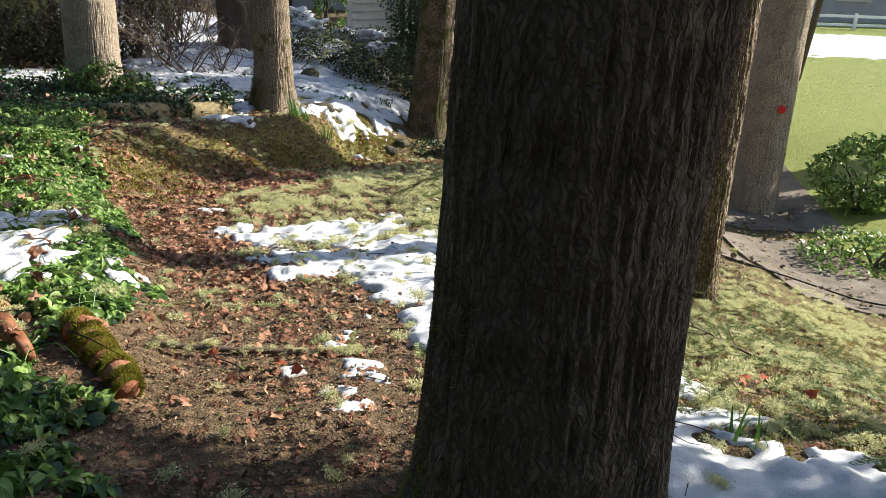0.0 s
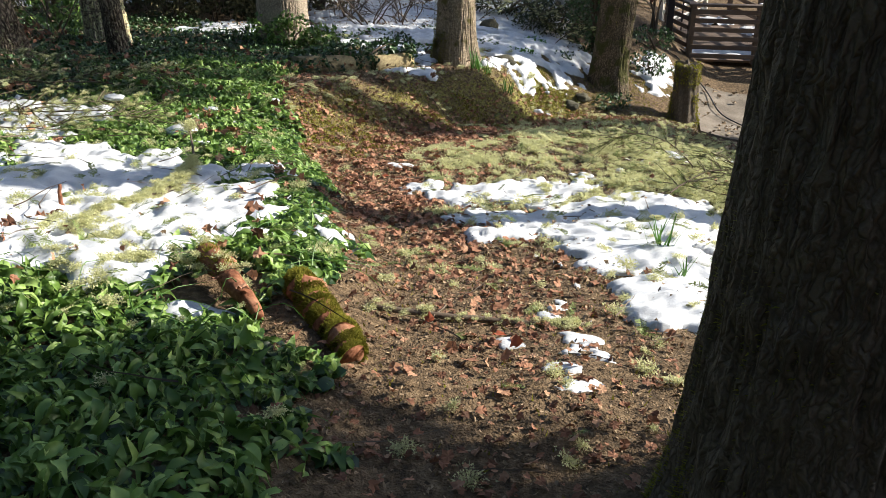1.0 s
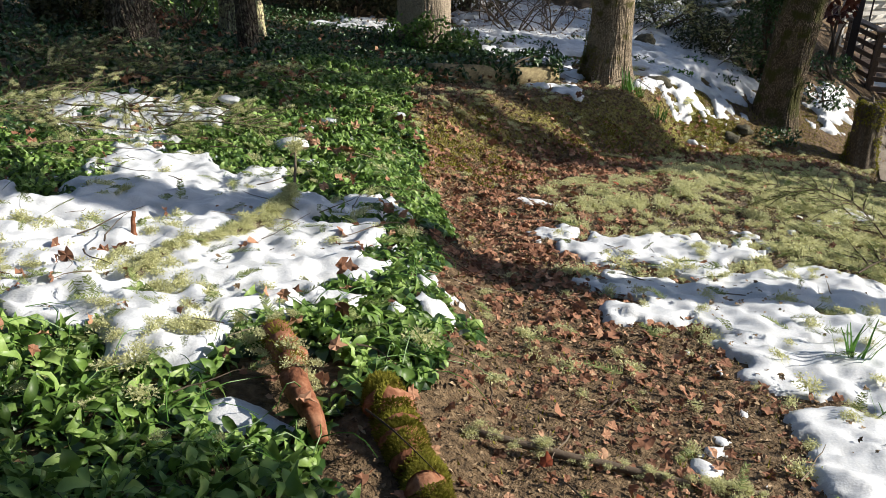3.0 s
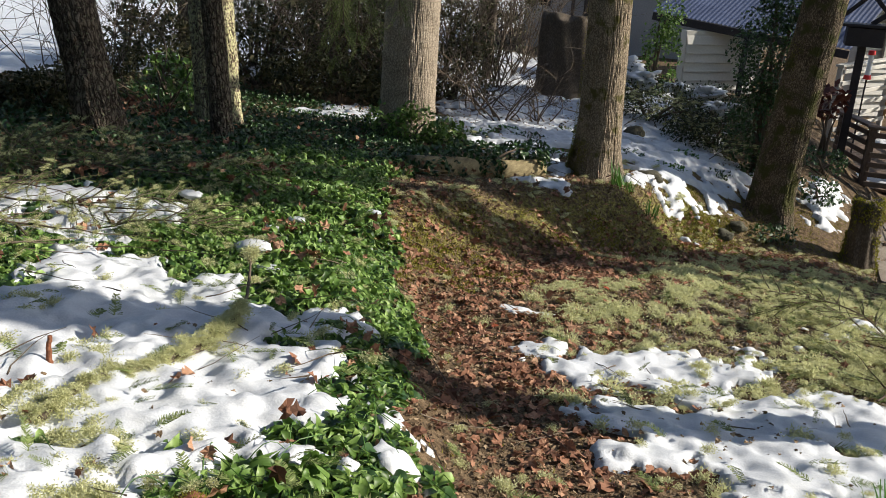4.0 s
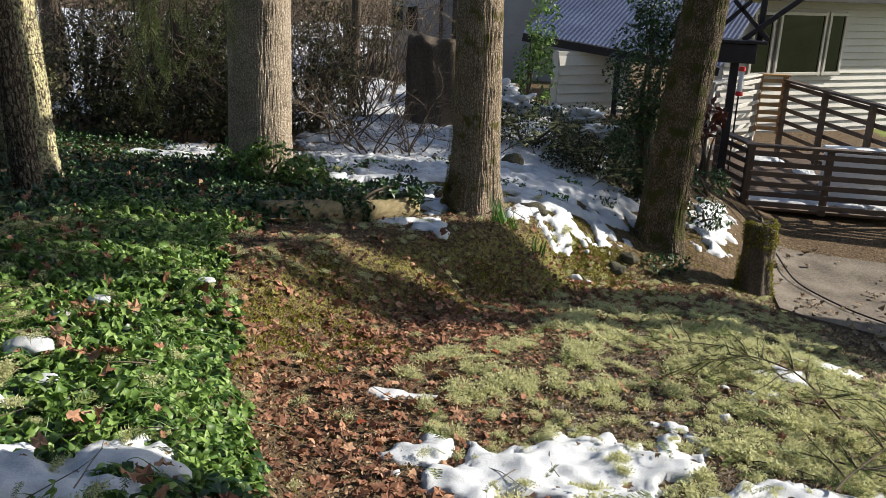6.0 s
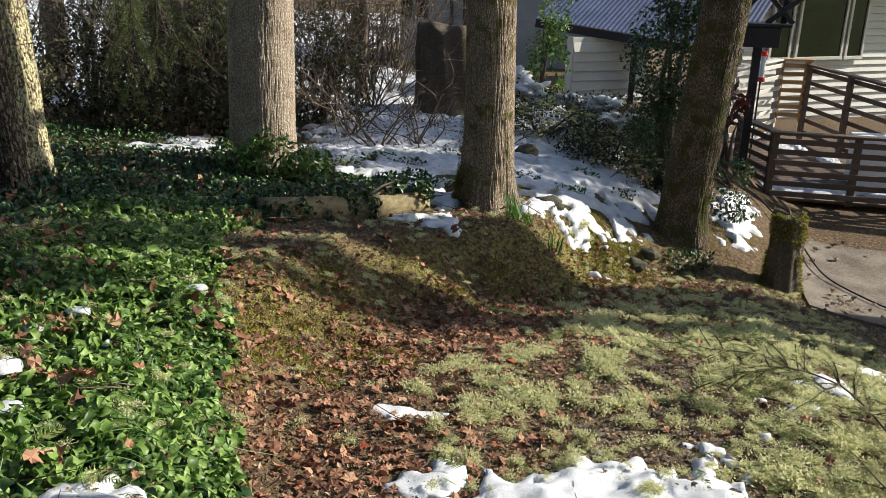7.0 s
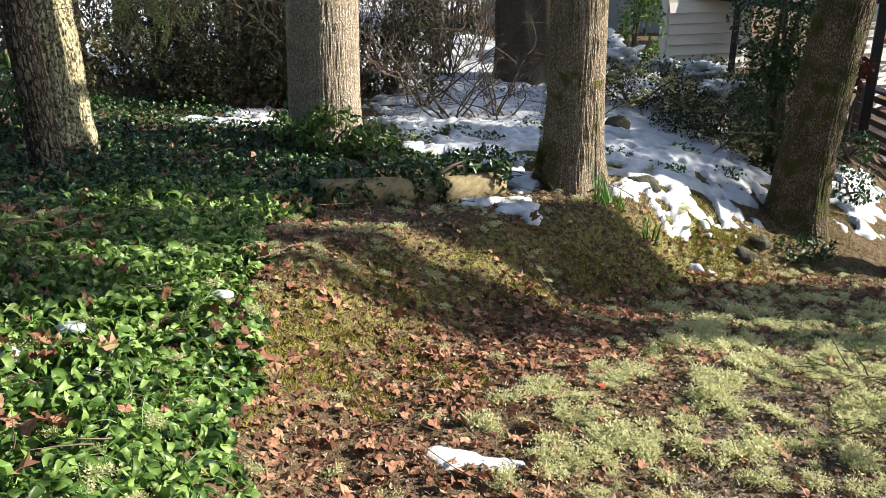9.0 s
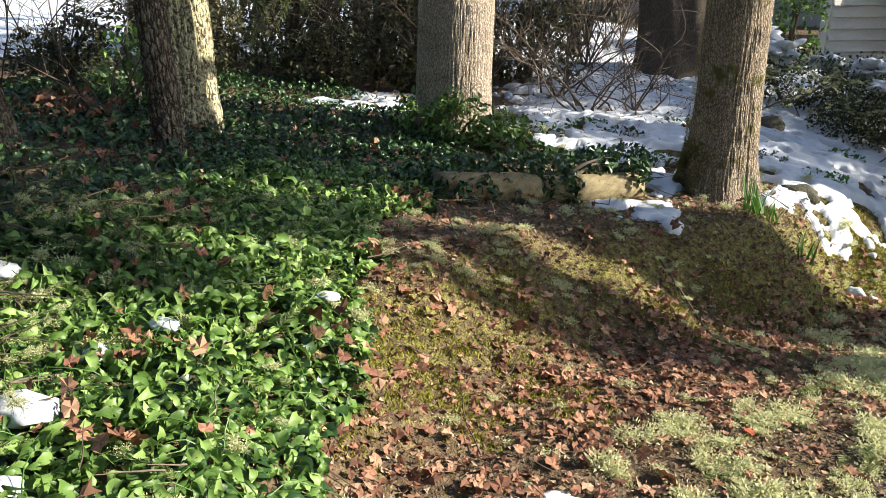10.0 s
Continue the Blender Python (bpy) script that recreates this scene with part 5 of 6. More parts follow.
log, Q, R = ground_stick("fallen_log", [(-3.62, 8.85), (-3.15, 9.5), (-2.66, 10.15)], [.105, .11, .1], M_sawn, "weathered barkless log lying along the bed's edge, half under ivy", "log", 36, .12, 31, .06, None, .05)
mlog, Q, R = ground_stick("mossy_log", [(-1.42, 2.97), (-1.3, 2.84), (-1.18, 2.7), (-1.08, 2.58)], [.06, .066, .062, .05], M_rot, "short broken log thick with yellow moss by the path", "log", 18, .35, 33, .03)
fur(mlog, Q, R * 1.06, 30000, .0095, M_moss, 34, .9, .32)
bark, Q, R = ground_stick("broken_branch", [(-1.86, 3.1), (-1.72, 2.95), (-1.6, 2.82), (-1.46, 2.68)], [.045, .05, .04, .02], M_rot, "rotten red-brown broken branch with lichen", "branch", 20, .45, 35, .07, [.03, .03, .01, -.02])
lichen_on(bark, Q[:9], R[:9], 26, .085, 36)
fur(bark, Q[:8], R[:8], 900, .012, M_moss, 37, 1.2)
ms, Q, R = ground_stick("mossy_branch", [(-2.62, 3.35), (-2.70, 3.65), (-2.62, 3.9), (-2.58, 4.15), (-2.57, 4.35), (-2.6, 4.47)], [.012, .016, .017, .018, .016, .012], M_twig, "branch thick with pale lichen lying on the snow", "branch", 8, .3, 39, .06, [0, 0, .0, .02, .05, .08])
lichen_on(ms, Q, R * 1.3, 210, .08, 40)
tw, Q, R = ground_stick("dark_twig", [(-2.6, 4.46), (-2.66, 4.6), (-2.74, 4.75), (-2.83, 4.91)], [.009, .008, .007, .004], M_twig, "thin dark twig rising from the lichened branch", "twig", 7, .2, 41, .0, [.12, .15, .2, .25])
lichen_on(tw, Q[-1:], R[-1:] * 5, 9, .1, 42)
tw, Q, R = ground_stick("dark_twig", [(-2.95, 3.72), (-2.955, 3.73), (-2.95, 3.74)], [.012, .011, .009], M_rot, "short broken stub standing in the snow", "twig", 7, .2, 43, .0, [.0, .07, .16])
fb, Q, R = ground_stick("mossy_stick", [(-1.15, 3.05), (-.8, 3.1), (-.5, 3.15), (-.3, 3.2)], [.012, .014, .012, .008], M_twig, "thin mossy stick lying across the path", "branch", 8, .3, 45, .02)
lichen_on(fb, Q, R, 63, .055, 46)
for k, pts in enumerate(([(-.3, 6.6), (.3, 6.4), (.9, 6.3)], [(0.1, 6.0), (.35, 6.5), (.5, 7.1)], [(-.1, 7.4), (.5, 7.2), (1.0, 6.8)], [(.4, 5.6), (.6, 6.2), (.9, 6.9)], [(-2.2, 9.0), (-1.8, 8.6), (-1.5, 8.3)])):
    fb, Q, R = ground_stick("fallen_branch", pts, [.006, .005, .003], M_twig, "fallen lichened branch with side twigs", "branch", 7, .3, 50 + k, .03, [0, .05, .1])
    lichen_on(fb, Q, R, 40, .055, 60 + k)
for k, pts in enumerate(([(-4.9, 4.6), (-4.4, 4.9), (-3.9, 5.2)], [(-5.2, 5.3), (-4.5, 5.5), (-3.7, 5.9)], [(-5.4, 6.3), (-4.6, 6.4), (-3.9, 6.6)], [(-4.4, 4.2), (-4.1, 4.5), (-4.0, 5.0)])):
    fb, Q, R = ground_stick("fallen_branch", pts, [.007, .006, .003], M_twig, "thin mossy branch fallen across the snow", "branch", 7, .3, 70 + k, .07, [0, .05, .03], 2.2)
    lichen_on(fb, Q, R, 31, .055, 80 + k)


def stump(x, y, r, h, label, moss=True, seed=5, material=None):
    root = thing("tree_stump", (x, y, h1(x, y) - .05), label, "stump")
    n, m = 48, 26
    A, Zz = np.meshgrid(np.arange(n) / n * 2 * np.pi, np.concatenate([np.linspace(0, h, m - 3), [h, h, h]]))
    k = np.concatenate([np.ones(m - 3), [.8, .4, .02]])[:, None]
    rr = r * k * (1 + .35 * np.exp(-Zz / .15) + .22 * (fbm(np.cos(A) * 3, np.sin(A) * 3, Zz * 2, seed, 3) - .5) + .07 * np.sin(A * 9 + Zz * 3))
    Z2 = Zz + (fbm(np.cos(A) * 2, np.sin(A) * 2, 0, seed + 2, 2) - .5) * .25 * (Zz / h) * np.minimum(1, k + .2)
    V = np.stack([rr * np.cos(A), rr * np.sin(A), Z2], -1).reshape(-1, 3)
    i, j = np.meshgrid(np.arange(m - 1), np.arange(n), indexing="ij")
    F = np.stack([i * n + j, i * n + (j + 1) % n, (i + 1) * n + (j + 1) % n, (i + 1) * n + j], -1).reshape(-1, 4)
    build("wood", V, F, material or M_bark_dark, root)
    if moss:
        g = np.random.default_rng(seed)
        q = g.integers(0, len(V), 7000)
        q = q[fbm(V[q, 0] * 5, V[q, 1] * 5, V[q, 2] * 4, 3, 2) > .42]
        P = V[q] + g.normal(0, .012, (len(q), 3))
        Vt = np.array([(-.2, 0, 0), (.2, 0, 0), (0, .3, 1)])
        Vm, Fm = scatter((Vt, np.array([(0, 1, 2)])), P, rotations(len(q), 1.0, g), g.uniform(.02, .045, len(q)))
        build("moss", Vm, Fm, M_moss, root, smooth=False)


stump(.72, 11.8, .16, .82, "mossy old tree stump beside the drive")
stump(-3.74, 15.95, .46, 1.35, "big dark rotten stump in the snowy yard", False, 9)


def rock(x, y, size, seed, label, material=None, name="rock", up=0.0):
    bm = bmesh.new()
    bmesh.ops.create_icosphere(bm, subdivisions=3, radius=1)
    for v in bm.verts:
        v.co *= .75 + .5 * noise.fractal(v.co * 1.3 + Vector((seed, 0, 0)), 1, 2, 3) * .6 + .1
        v.co = Vector((v.co.x * size[0], v.co.y * size[1], v.co.z * size[2]))
    me = bpy.data.meshes.new(name)
    bm.to_mesh(me)
    bm.free()
    me.materials.append(material or M_rock)
    me.polygons.foreach_set("use_smooth", np.full(len(me.polygons), True))
    ob = new(name, me)
    ob.location = (x, y, h1(x, y) + size[2] * .35 + up)
    tagged(ob, label, "rock" if name == "rock" else "snow")


rock(-1.62, 11.0, (.17, .12, .08), 3, "dark mossy rock in the snow beside the maple")
rock(-.62, 11.35, (.12, .1, .07), 7, "brown rock at the end of the bank")
rock(-.75, 11.1, (.12, .12, .08), 9, "small mossy rock on the bank")
rock(-2.1, 13.0, (.16, .14, .13), 11, "dark rock showing through the yard snow")
for k, (x, y, r, up) in enumerate(((-1.12, 10.5, .075, 0), (-1.0, 10.55, .045, 0), (-1.05, 10.95, .04, 0), (-3.25, 5.58, .13, .07), (-3.36, 5.93, .09, .07), (-3.33, 6.22, .07, .07), (-4.11, 6.17, .1, .07), (-3.05, 6.83, .06, .07), (-3.9, 6.6, .07, .07), (-2.98, 5.3, .08, .06))):
    rock(x, y, (r, r * .7, r * (.6 if not up else .3)), 20 + k, "small melting lump of old snow", M_snow, "snow_lump", up)


def tall_blades(name, x, y, n, length, spread, label, seed):
    """A clump of strap leaves rising from one point."""
    g = np.random.default_rng(seed)
    root = thing(name, (x, y, h1(x, y)), label, "plant", "clumps of daffodil leaves")
    for k in range(n):
        a = g.uniform(0, 6.28)
        pts = wander((g.normal(0, .25 * spread), g.normal(0, .25 * spread), 0), (math.cos(a) * .35, math.sin(a) * .35, 1), length * g.uniform(.6, 1.2), 6, -.07, .04, g)
        w = np.linspace(.008, .002, 7)[:, None] * np.array([[-math.sin(a), math.cos(a), 0]])
        V = np.stack([pts - w, pts + [0, 0, .002], pts + w], 1).reshape(-1, 3)
        F = np.array([(3 * i + c, 3 * i + c + 1, 3 * i + c + 4, 3 * i + c + 3) for i in range(6) for c in (0, 1)])
        build("leaf", V, F, M_grass, root)


tall_blades("daffodil_clump", -1.84, 10.15, 26, .24, .18, "green daffodil leaves at the foot of the maple", 1)
tall_blades("daffodil_clump", -1.72, 10.2, 18, .2, .16, "green daffodil leaves at the foot of the maple", 2)
tall_blades("daffodil_clump", -1.5, 10.2, 22, .16, .25, "green daffodil leaves on the bank beside the snow", 3)
tall_blades("daffodil_clump", .06, 4.62, 16, .24, .12, "daffodil leaves pushing up through the snow", 4)
tall_blades("daffodil_clump", .14, 4.05, 9, .18, .1, "daffodil leaves pushing up through the snow", 5)
tall_blades("daffodil_clump", 1.02, 2.45, 7, .13, .16, "dark young shoots standing in the shaded snow", 6)


def hose(pts, label):
    P = np.array([(x, y, float(height(np.array([x]), np.array([y]), False)[0]) + .055) for x, y in pts])
    u = np.linspace(0, len(P) - 1, 60)
    Qh = np.stack([np.interp(u, np.arange(len(P)), P[:, c]) for c in range(3)], 1)
    for _ in range(6):
        Qh[1:-1] = (Qh[:-2] + Qh[1:-1] * 2 + Qh[2:]) / 4
    V, F = capped_tube(list(Qh), [.010] * len(Qh), 8, 0)
    tagged(build("garden_hose", V, F, M_black), label, "hose")


hose([(.75, 14.6), (1.2, 13.6), (1.3, 12.6), (1.75, 11.9), (2.3, 11.6), (2.6, 11.2), (2.1, 10.8), (2.5, 10.3), (3.2, 9.9)], "black garden hose lying across the drive")
hose([(2.45, 8.7), (2.9, 8.6), (3.6, 8.4), (4.3, 8.0), (4.9, 7.6)], "long thin black pipe along the slab's edge")


# ---- moss on the trunks ----
def trunk_moss(root, r, lean, spots, seed, flare=.4):
    """Moss blades on a trunk. spots: middle angle and spread (degrees), lowest and highest point, number."""
    g = np.random.default_rng(seed)
    vs = []
    for mid, spread, lo, hi, n in spots:
        a = np.radians(mid + g.normal(0, spread, n))
        z = lo + (hi - lo) * g.uniform(0, 1, n) ** 1.6
        k = fbm(np.cos(a) * 3, np.sin(a) * 3, z * 3, seed, 3) > .44
        a, z = a[k], z[k]
        rr = r * .97 + r * flare * np.exp(-z / .22) * (1 + .35 * np.sin(a * 4 + seed) + .25 * np.sin(a * 7 + 2 * seed))
        P = np.stack([rr * np.cos(a) + lean[0] * z, rr * np.sin(a) + lean[1] * z, z], 1)
        D = np.stack([np.cos(a), np.sin(a), .5 + 0 * a], 1) + g.normal(0, .35, (len(a), 3))
        W = np.stack([-np.sin(a), np.cos(a), 0 * a], 1)
        L = g.uniform(.006, .017, len(a))[:, None]
        vs.append(np.stack([P - W * L * .35, P + W * L * .35, P + D * L], 1).reshape(-1, 3))
    V = np.concatenate(vs)
    build("moss", V, np.arange(len(V)).reshape(-1, 3), M_moss, root, smooth=False)


trunk_moss(big, .325, (.045, 0), [(192, 24, .05, 1.3, 12000), (250, 40, .0, .35, 6000)], 3, .25)
trunk_moss(tree_b, .225, (0, 0), [(215, 28, .05, .5, 7000), (180, 25, .3, 2.0, 6000), (300, 40, .0, .2, 2500)], 14, .45)
trunk_moss(tree_c, .25, (.07, 0), [(215, 35, .05, 1.3, 12000), (190, 25, .8, 2.2, 6000)], 17, .4)
trunk_moss(tree_r, .185, (-.01, 0), [(240, 35, .1, .35, 2200)], 5, .35)
trunk_moss(tree_a, .325, (0, 0), [(190, 20, .1, 2.0, 1500)], 11, .2)


def lying_bough(x, y, ang, length, rise, label, seed, lichen_n=45):
    """A fallen conifer branch lying on the ground, its side twigs set with needles and lichen."""
    g = np.random.default_rng(seed)
    root = thing("fallen_bough", (x, y, h1(x, y)), label, "branch", "fallen boughs")
    main = wander((0, 0, .05), (math.cos(ang), math.sin(ang), .05), length, 12, 0, .08, g)
    main[:, 2] = height(x + main[:, 0], y + main[:, 1]) - root.location.z + .06 + rise * np.sin(np.linspace(0, 3.0, 13))
    V, F = tube(main, np.linspace(.006, .0015, 13), 6)
    build("stem", V, F, M_twig, root)
    tw_p, nd = [], []
    V1 = np.array([(-.04, 0, 0), (.04, 0, 0), (.02, 1, .0), (-.02, 1, .0)])
    spots = []
    for k in range(30):
        i = g.integers(1, 12)
        d = main[min(i + 1, 12)] - main[i - 1]
        sgn = g.choice([-1, 1])
        dirv = d / np.linalg.norm(d) * .7 + np.array([-math.sin(ang) * sgn, math.cos(ang) * sgn, g.uniform(-.1, .5)])
        t = wander(main[i], dirv, length * g.uniform(.15, .38), 8, -.03, .1, g)
        tw_p.append(tube(t, np.linspace(.005, .0015, 9), 3))
        P = np.repeat(t, 9, axis=0) + g.normal(0, .004, (81, 3))
        nd.append(scatter((V1, np.array([(0, 1, 2, 3)])), P, rotations(81, .6, g, -.3), g.uniform(.018, .034, 81)))
        spots.append(t[4:])
    V, F = join(tw_p)
    tagged(build("side_twig", V, F, M_twig, root), kind="stuff")
    V, F = join(nd)
    build("foliage", V, F, M_needle, root)
    S = np.concatenate(spots)
    P = S[g.integers(0, len(S), lichen_n)]
    V, F = join(tufts(P, g.uniform(.03, .075, lichen_n), g))
    build("lichen", V, F, M_lichen, root, smooth=False)


for k, (x, y, ang, L, up) in enumerate(((.2, 6.0, .9, 1.2, .2), (.75, 5.6, 1.5, 1.3, .25), (.5, 7.0, 2.6, 1.0, .2), (.9, 6.4, 2.0, 1.1, .22), (.3, 7.7, 2.9, .9, .1), (1.3, 4.6, 2.2, 1.1, .15), (1.6, 3.9, 2.7, .9, .1), (-4.2, 5.4, .3, 1.0, .1), (-5.0, 4.4, .6, 1.0, .12), (-4.9, 6.6, .1, 1.2, .12), (-4.7, 5.5, .5, 1.1, .1), (-5.3, 5.3, .2, 1.2, .16), (-5.1, 6.0, 2.8, 1.0, .12), (-5.6, 5.7, .9, 1.1, .18), (-4.5, 4.9, 2.4, .9, .1), (-5.9, 6.4, .4, 1.3, .2))):
    lying_bough(x, y, ang, L, up, "fallen conifer bough with lichen lying on the ground", 1500 + k)
for k, (x, y, ang, L, up) in enumerate(((-2.3, 13.3, .3, 1.2, .3), (-1.6, 13.1, .7, 1.1, .35), (-1.1, 12.8, .5, .9, .3), (-2.7, 14.0, .1, 1.2, .4), (-1.9, 13.7, 2.6, 1.1, .4), (-1.3, 13.3, 2.2, .9, .45))):
    lying_bough(x, y, ang, L, up, "fallen lichened bough tangled before the bushes", 1600 + k, 90)

# ---- more undergrowth and yard details ----
for k, (x, y, hh) in enumerate(((-5.0, 17.5, 3.0), (-6.9, 17.0, 3.0), (-8.8, 16.4, 3.0), (-9.6, 14.4, 2.6), (-7.4, 20.5, 3.2), (-9.2, 20.0, 3.2), (-11.0, 18.0, 3.0), (-4.9, 15.6, 2.2), (-5.5, 20.5, 2.6), (-10.8, 14.0, 2.2))):
    bare_shrub("bare_shrub", x, y, hh, .5, 12, "dense brown leafless shrub in the thicket", 700 + k, twigs=10, thick=.013)
for k, (x, y, w, hh) in enumerate(((-6.2, 14.0, .9, 1.5), (-7.6, 15.6, 1.2, 1.9), (-5.6, 17.8, .9, 1.6), (-9.4, 18.4, 1.5, 2.2), (-7.2, 22.0, 1.4, 2.0), (-5.3, 12.3, .5, .5), (-6.6, 11.9, .6, .5), (-7.7, 11.2, .7, .6), (-8.0, 9.8, .6, .5), (-7.2, 8.0, .5, .35))):
    leafy("undergrowth_bush", x, y, [((0, 0, hh * .5), (w, w * .7, hh * .55)), ((w * .4, 0, hh), (w * .6, w * .5, hh * .45)), ((-w * .5, 0, hh * .8), (w * .5, w * .5, hh * .4))], 2600, .055, M_brush, "dull tangled evergreen and dry undergrowth", "bush", 800 + k, 6, .42)
leafy("dead_fern", -6.7, 8.7, [((0, 0, .12), (.45, .4, .16))], 300, .07, M_litter, "dry brown fern and leaves under the firs", "fern", 831, 4)
leafy("low_plant", .25, 13.3, [((0, 0, .18), (.4, .4, .2))], 420, .06, M_ivy_dark, "low dark plant beside the drive", "plant", 833, 4)
leafy("low_plant", .35, 14.5, [((0, 0, .2), (.35, .4, .22))], 420, .06, M_ivy_dark, "low dark plant at the deck corner", "plant", 835, 4)
leafy("low_plant", -.25, 11.55, [((0, 0, .1), (.3, .2, .12))], 300, .05, M_ivy_dark, "low dark plant at the maple's foot", "plant", 837, 3)
M_redplant = surf("dark_red_leaf", [(0.05, 0.015, 0.012), (0.10, 0.03, 0.022), (0.16, 0.06, 0.04)], 6, 40, 0.5, 0.1, island=0.5, thin=0.15)
leafy("red_leaved_shrub", .35, 15.2, [((0, 0, .85), (.28, .25, .3))], 90, .16, M_redplant, "thin shrub with drooping dark red leaves", "shrub", 839, 3, .0)
for k, (x, y) in enumerate(((-3.2, 11.9), (-2.5, 12.2), (-2.9, 12.7), (-1.5, 11.7), (-1.0, 12.3), (-3.6, 12.0), (-2.0, 11.8), (-1.4, 12.6), (-2.3, 11.45), (-2.75, 11.15))):
    leafy("winter_weed", x, y, [((0, 0, .06), (.22, .12, .07))], 110, .05, M_grass if k % 2 else M_ivy_dark, "low green weed showing through the snow", "plant", 850 + k, 2, .2)
for k, (x, y, z, r) in enumerate(((-2.2, 14.3, .6, .2), (-1.75, 14.5, .52, .16), (-1.3, 14.4, .55, .22), (-2.65, 14.85, .72, .26), (-1.1, 13.6, .62, .15), (-2.5, 14.6, .6, .14))):
    bm = bmesh.new()
    bmesh.ops.create_icosphere(bm, subdivisions=4, radius=1)
    for v in bm.verts:
        v.co *= .75 + .9 * noise.fractal(v.co * 1.6 + Vector((k * 7, 0, 0)), 1, 2, 4)
        v.co = Vector((v.co.x * r * 1.2, v.co.y * r, v.co.z * r * .6))
    me = bpy.data.meshes.new("snow_lump")
    bm.to_mesh(me)
    bm.free()
    me.materials.append(M_snow)
    me.polygons.foreach_set("use_smooth", np.full(len(me.polygons), True))
    ob = tagged(new("snow_lump", me), "lump of snow resting on the bush", "snow", "snow on bushes")
    ob.location = (x, y, h1(x, y) + z)

feeder = thing("bird_feeder", (1.0, 17.5, -.3), "hanging red and clear bird feeder on the deck", "bird feeder")
for zz, mat_, sz in ((.02, M_red, .13), (.22, M_white, .09), (.42, M_red, .12)):
    bm = bmesh.new()
    bmesh.ops.create_cone(bm, cap_ends=True, segments=16, radius1=sz / 2, radius2=sz / 2.4, depth=.07 if mat_ is M_red else .36, matrix=pose(0, 0, zz))
    part("cap" if mat_ is M_red else "bottle", bm, mat_, feeder)
boxpart("pole", (0, .05, -.5), (.025, .025, 1.7), M_darkwood, feeder, bevel=0)
chest = thing("storage_chest", (2.75, 16.4, -1.62), "white chest standing on the deck", "chest")
boxpart("body", (0, 0, .34), (.95, .6, .66), M_white, chest, bevel=.02)
boxpart("lid", (0, 0, .70), (1.0, .64, .06), M_white, chest, bevel=.015)
bm = bmesh.new()
bmesh.ops.create_uvsphere(bm, u_segments=14, v_segments=8, radius=.06, matrix=Matrix.Diagonal((1, .25, 1, 1)))
dot = part("paint_dot", bm, M_red, tree_s, "red painted dot")
dot.location = (.13, -.36, 1.62)

def deck_snow(x, y, rx, ry, seed):
    """A thin uneven sheet of snow left on the deck boards."""
    u, v = np.meshgrid(np.linspace(-1, 1, 60), np.linspace(-1, 1, 44))
    m = 1 - np.hypot(u, v) + (fbm(u * 3, v * 3, seed=seed) - .5) * .9
    Z = np.where(m > 0, .05 * np.clip(m * 3, 0, 1) ** .6 + (vnoise(u * 9, v * 9, seed=seed) - .5) * .02, -.01)
    i = (np.arange(43)[:, None] * 60 + np.arange(59)[None, :]).ravel()
    Fq = np.stack([i, i + 1, i + 61, i + 60], 1)
    Fq = Fq[(m.ravel()[Fq] > 0).any(1)]
    used, back = np.unique(Fq, return_inverse=True)
    ob = build("snow_patch", np.stack([u * rx, v * ry, Z], -1).reshape(-1, 3)[used], back.reshape(Fq.shape), M_snow)
    ob.location = (x, y, -1.638)
    tagged(ob, "patch of old snow left on the deck boards", "snow", "snow patches", "structure")


for k, (x, y, rx, ry) in enumerate(((1.5, 15.9, .85, .42), (1.75, 19.0, .38, .4), (2.9, 15.9, .6, .3), (2.35, 18.0, .2, .45))):
    deck_snow(x, y, rx, ry, 180 + k)

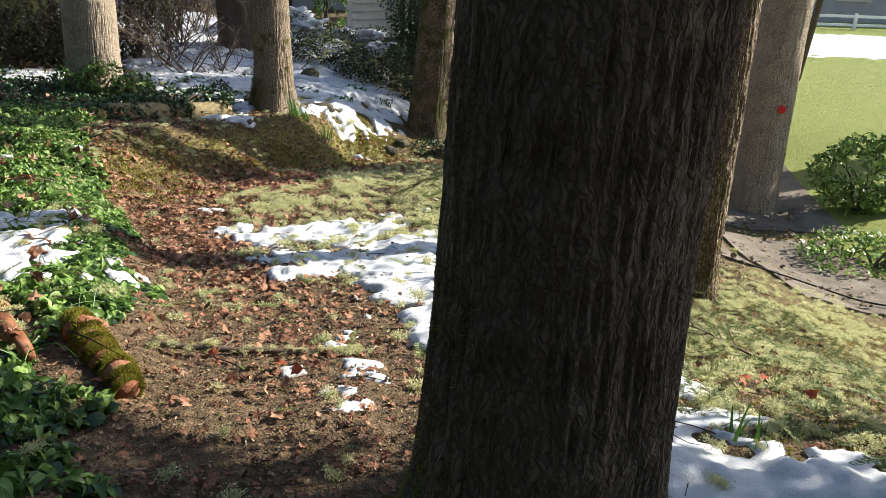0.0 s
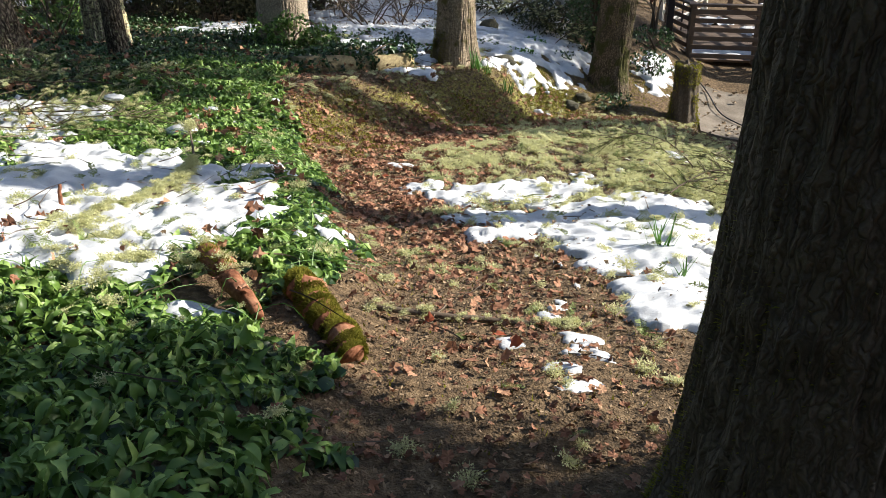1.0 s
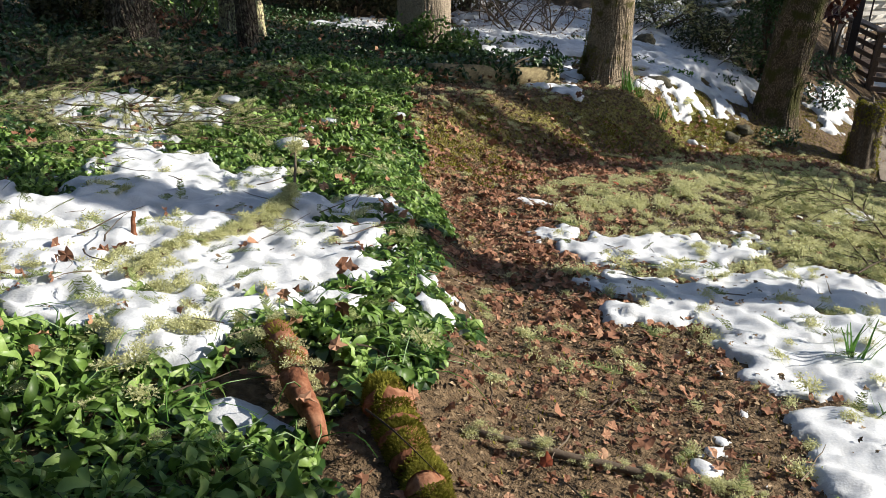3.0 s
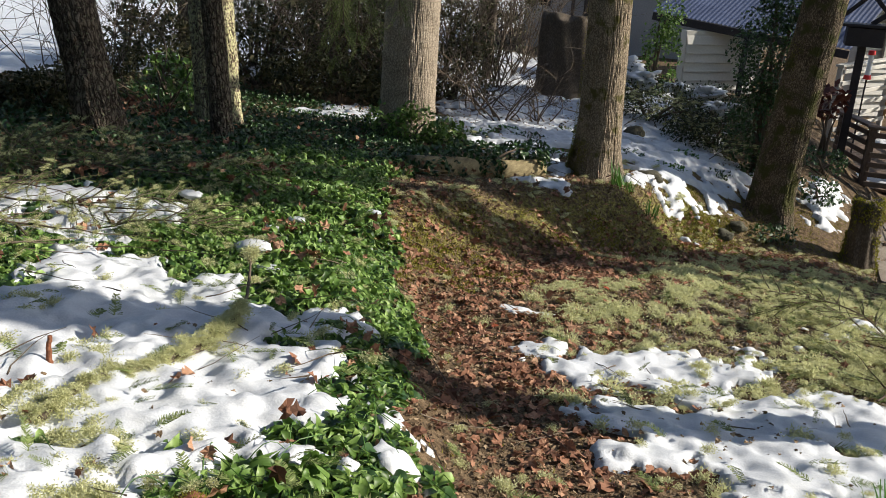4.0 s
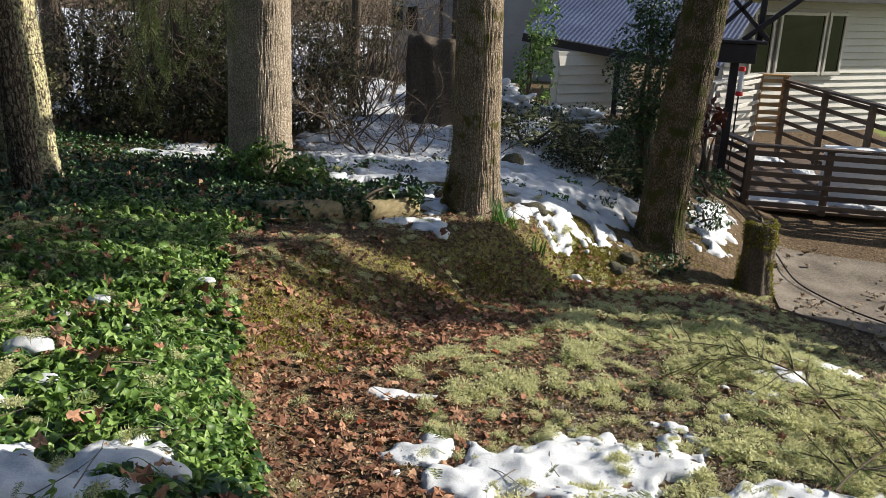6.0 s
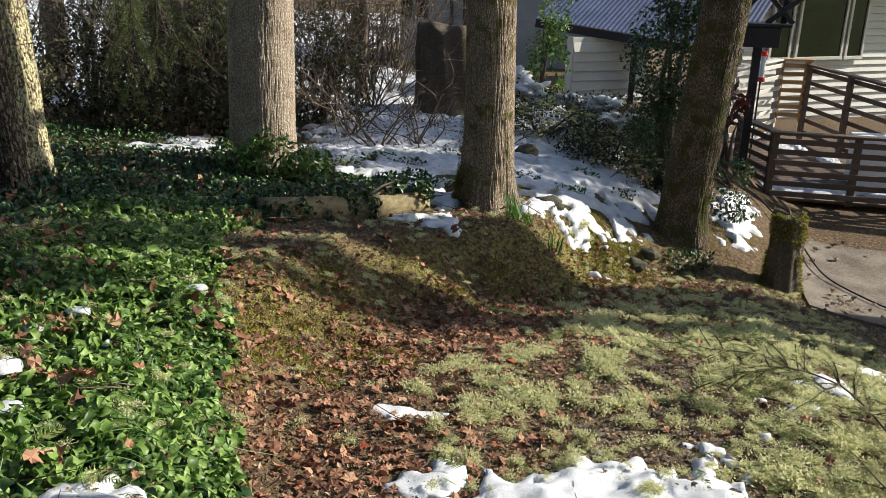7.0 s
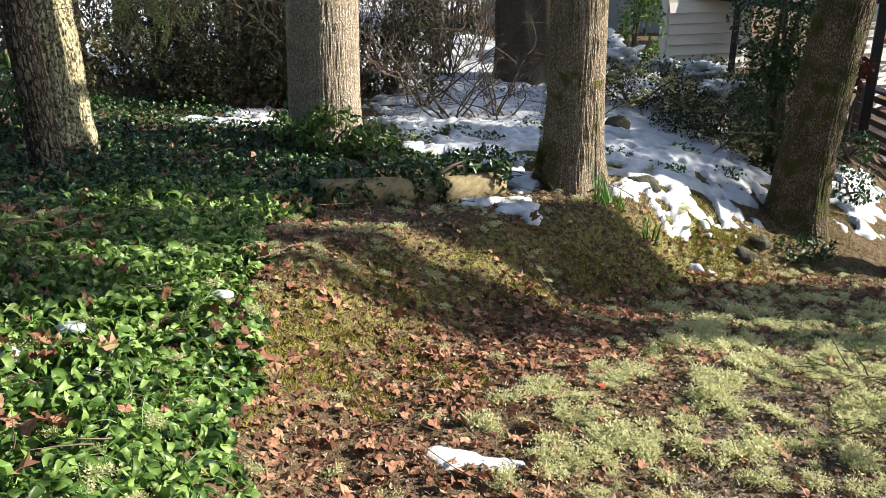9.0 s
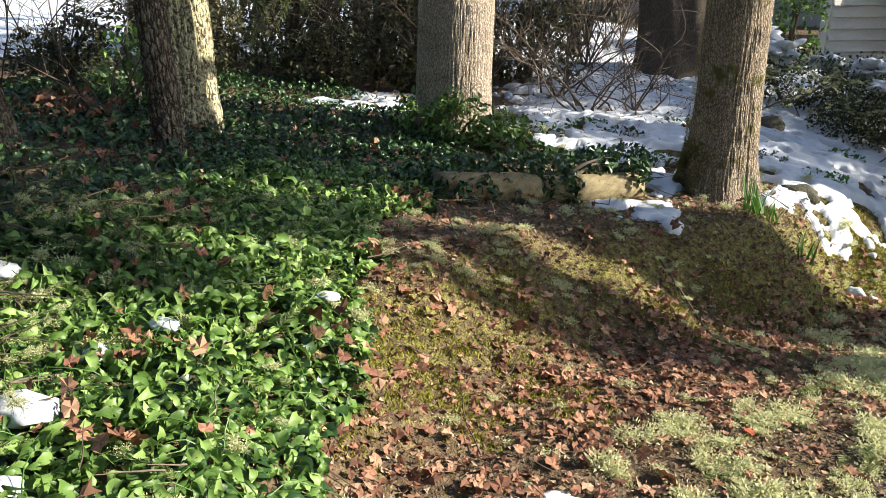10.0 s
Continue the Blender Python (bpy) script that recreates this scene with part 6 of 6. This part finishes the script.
# ---- across the lawn ----
far = thing("neighbour_house", (11, 34, -1.95), "low blue-grey house beyond the lawn", "house")
boxpart("wall", (7, 3, 1.6), (14, 6, 3.2), M_grey, far, bevel=0)
for k in range(5):
    w = boxpart("window", (1.6 + 2.7 * k, -.03, 1.55), (1.1, .05, 1.2), M_glass, far, bevel=0)
    boxpart("sill", (1.6 + 2.7 * k, -.06, .9), (1.3, .1, .07), M_siding, w)
fence = thing("white_fence", (9, 31.5, -1.9), "low white fence beyond the snow", "fence")
for k in range(9):
    boxpart("post", (k * 1.8, 0, .3), (.1, .1, .6), M_white, fence, bevel=0)
for z in (.2, .5):
    boxpart("rail", (7.2, 0, z), (14.4, .04, .09), M_white, fence, bevel=0)
post = thing("fence_post", (5.35, 13.4, h1(5.35, 13.4)), "weathered brown fence post behind the maple", "post")
boxpart("timber", (0, 0, .6), (.13, .13, 1.2), M_deck, post)


def drive_litter():
    pcs = []
    for k in range(2):
        x, y = points_in(700, 1.0, 5.0, 7.8, 14.0, lambda x, y: gen.uniform(0, 1, len(x)) < .15 + .8 * (fbm(x * 1.2, y * 1.2, seed=123) > .52), gen)
        P = np.stack([x, y, height(x, y, False) + .062], 1)
        pcs.append(scatter(lobed_leaf(5, 40 + k), P, rotations(len(x), .3, gen), gen.uniform(.03, .09, len(x))))
    stuff("drive_leaves", pcs, M_crumb, "dark wet leaves scattered over the drive", "leaf litter")


drive_litter()


def moss_cushions():
    pcs = []
    V = np.array([(-.16, 0, 0), (.16, 0, 0), (.05, .25, 1.0)])
    for cx, cy, r in ((-.85, 10.75, .5), (-2.66, 6.95, .4), (-2.35, 7.35, .3), (-1.95, 8.75, .35), (-1.6, 9.3, .3), (-1.1, 11.2, .35), (-2.85, 6.4, .3), (-2.5, 7.9, .25)):
        n = int(26000 * r * r)
        a, q = gen.uniform(0, 6.28, n), np.sqrt(gen.uniform(0, 1, n)) * r
        x, y = cx + np.cos(a) * q * 1.3, cy + np.sin(a) * q
        keep = (fbm(x * 4, y * 4, seed=97) * (1.15 - .55 * q / r) > .36) & (snowy(x, y) < .02) & ~bed(x, y)
        x, y = x[keep], y[keep]
        P = np.stack([x, y, height(x, y) + .0], 1)
        pcs.append(scatter((V, np.array([(0, 1, 2)])), P, rotations(len(x), .5, gen), gen.uniform(.014, .034, len(x))))
    stuff("moss_cushions", pcs, M_moss, "bright yellow-green moss cushions on the bank", "moss")


moss_cushions()
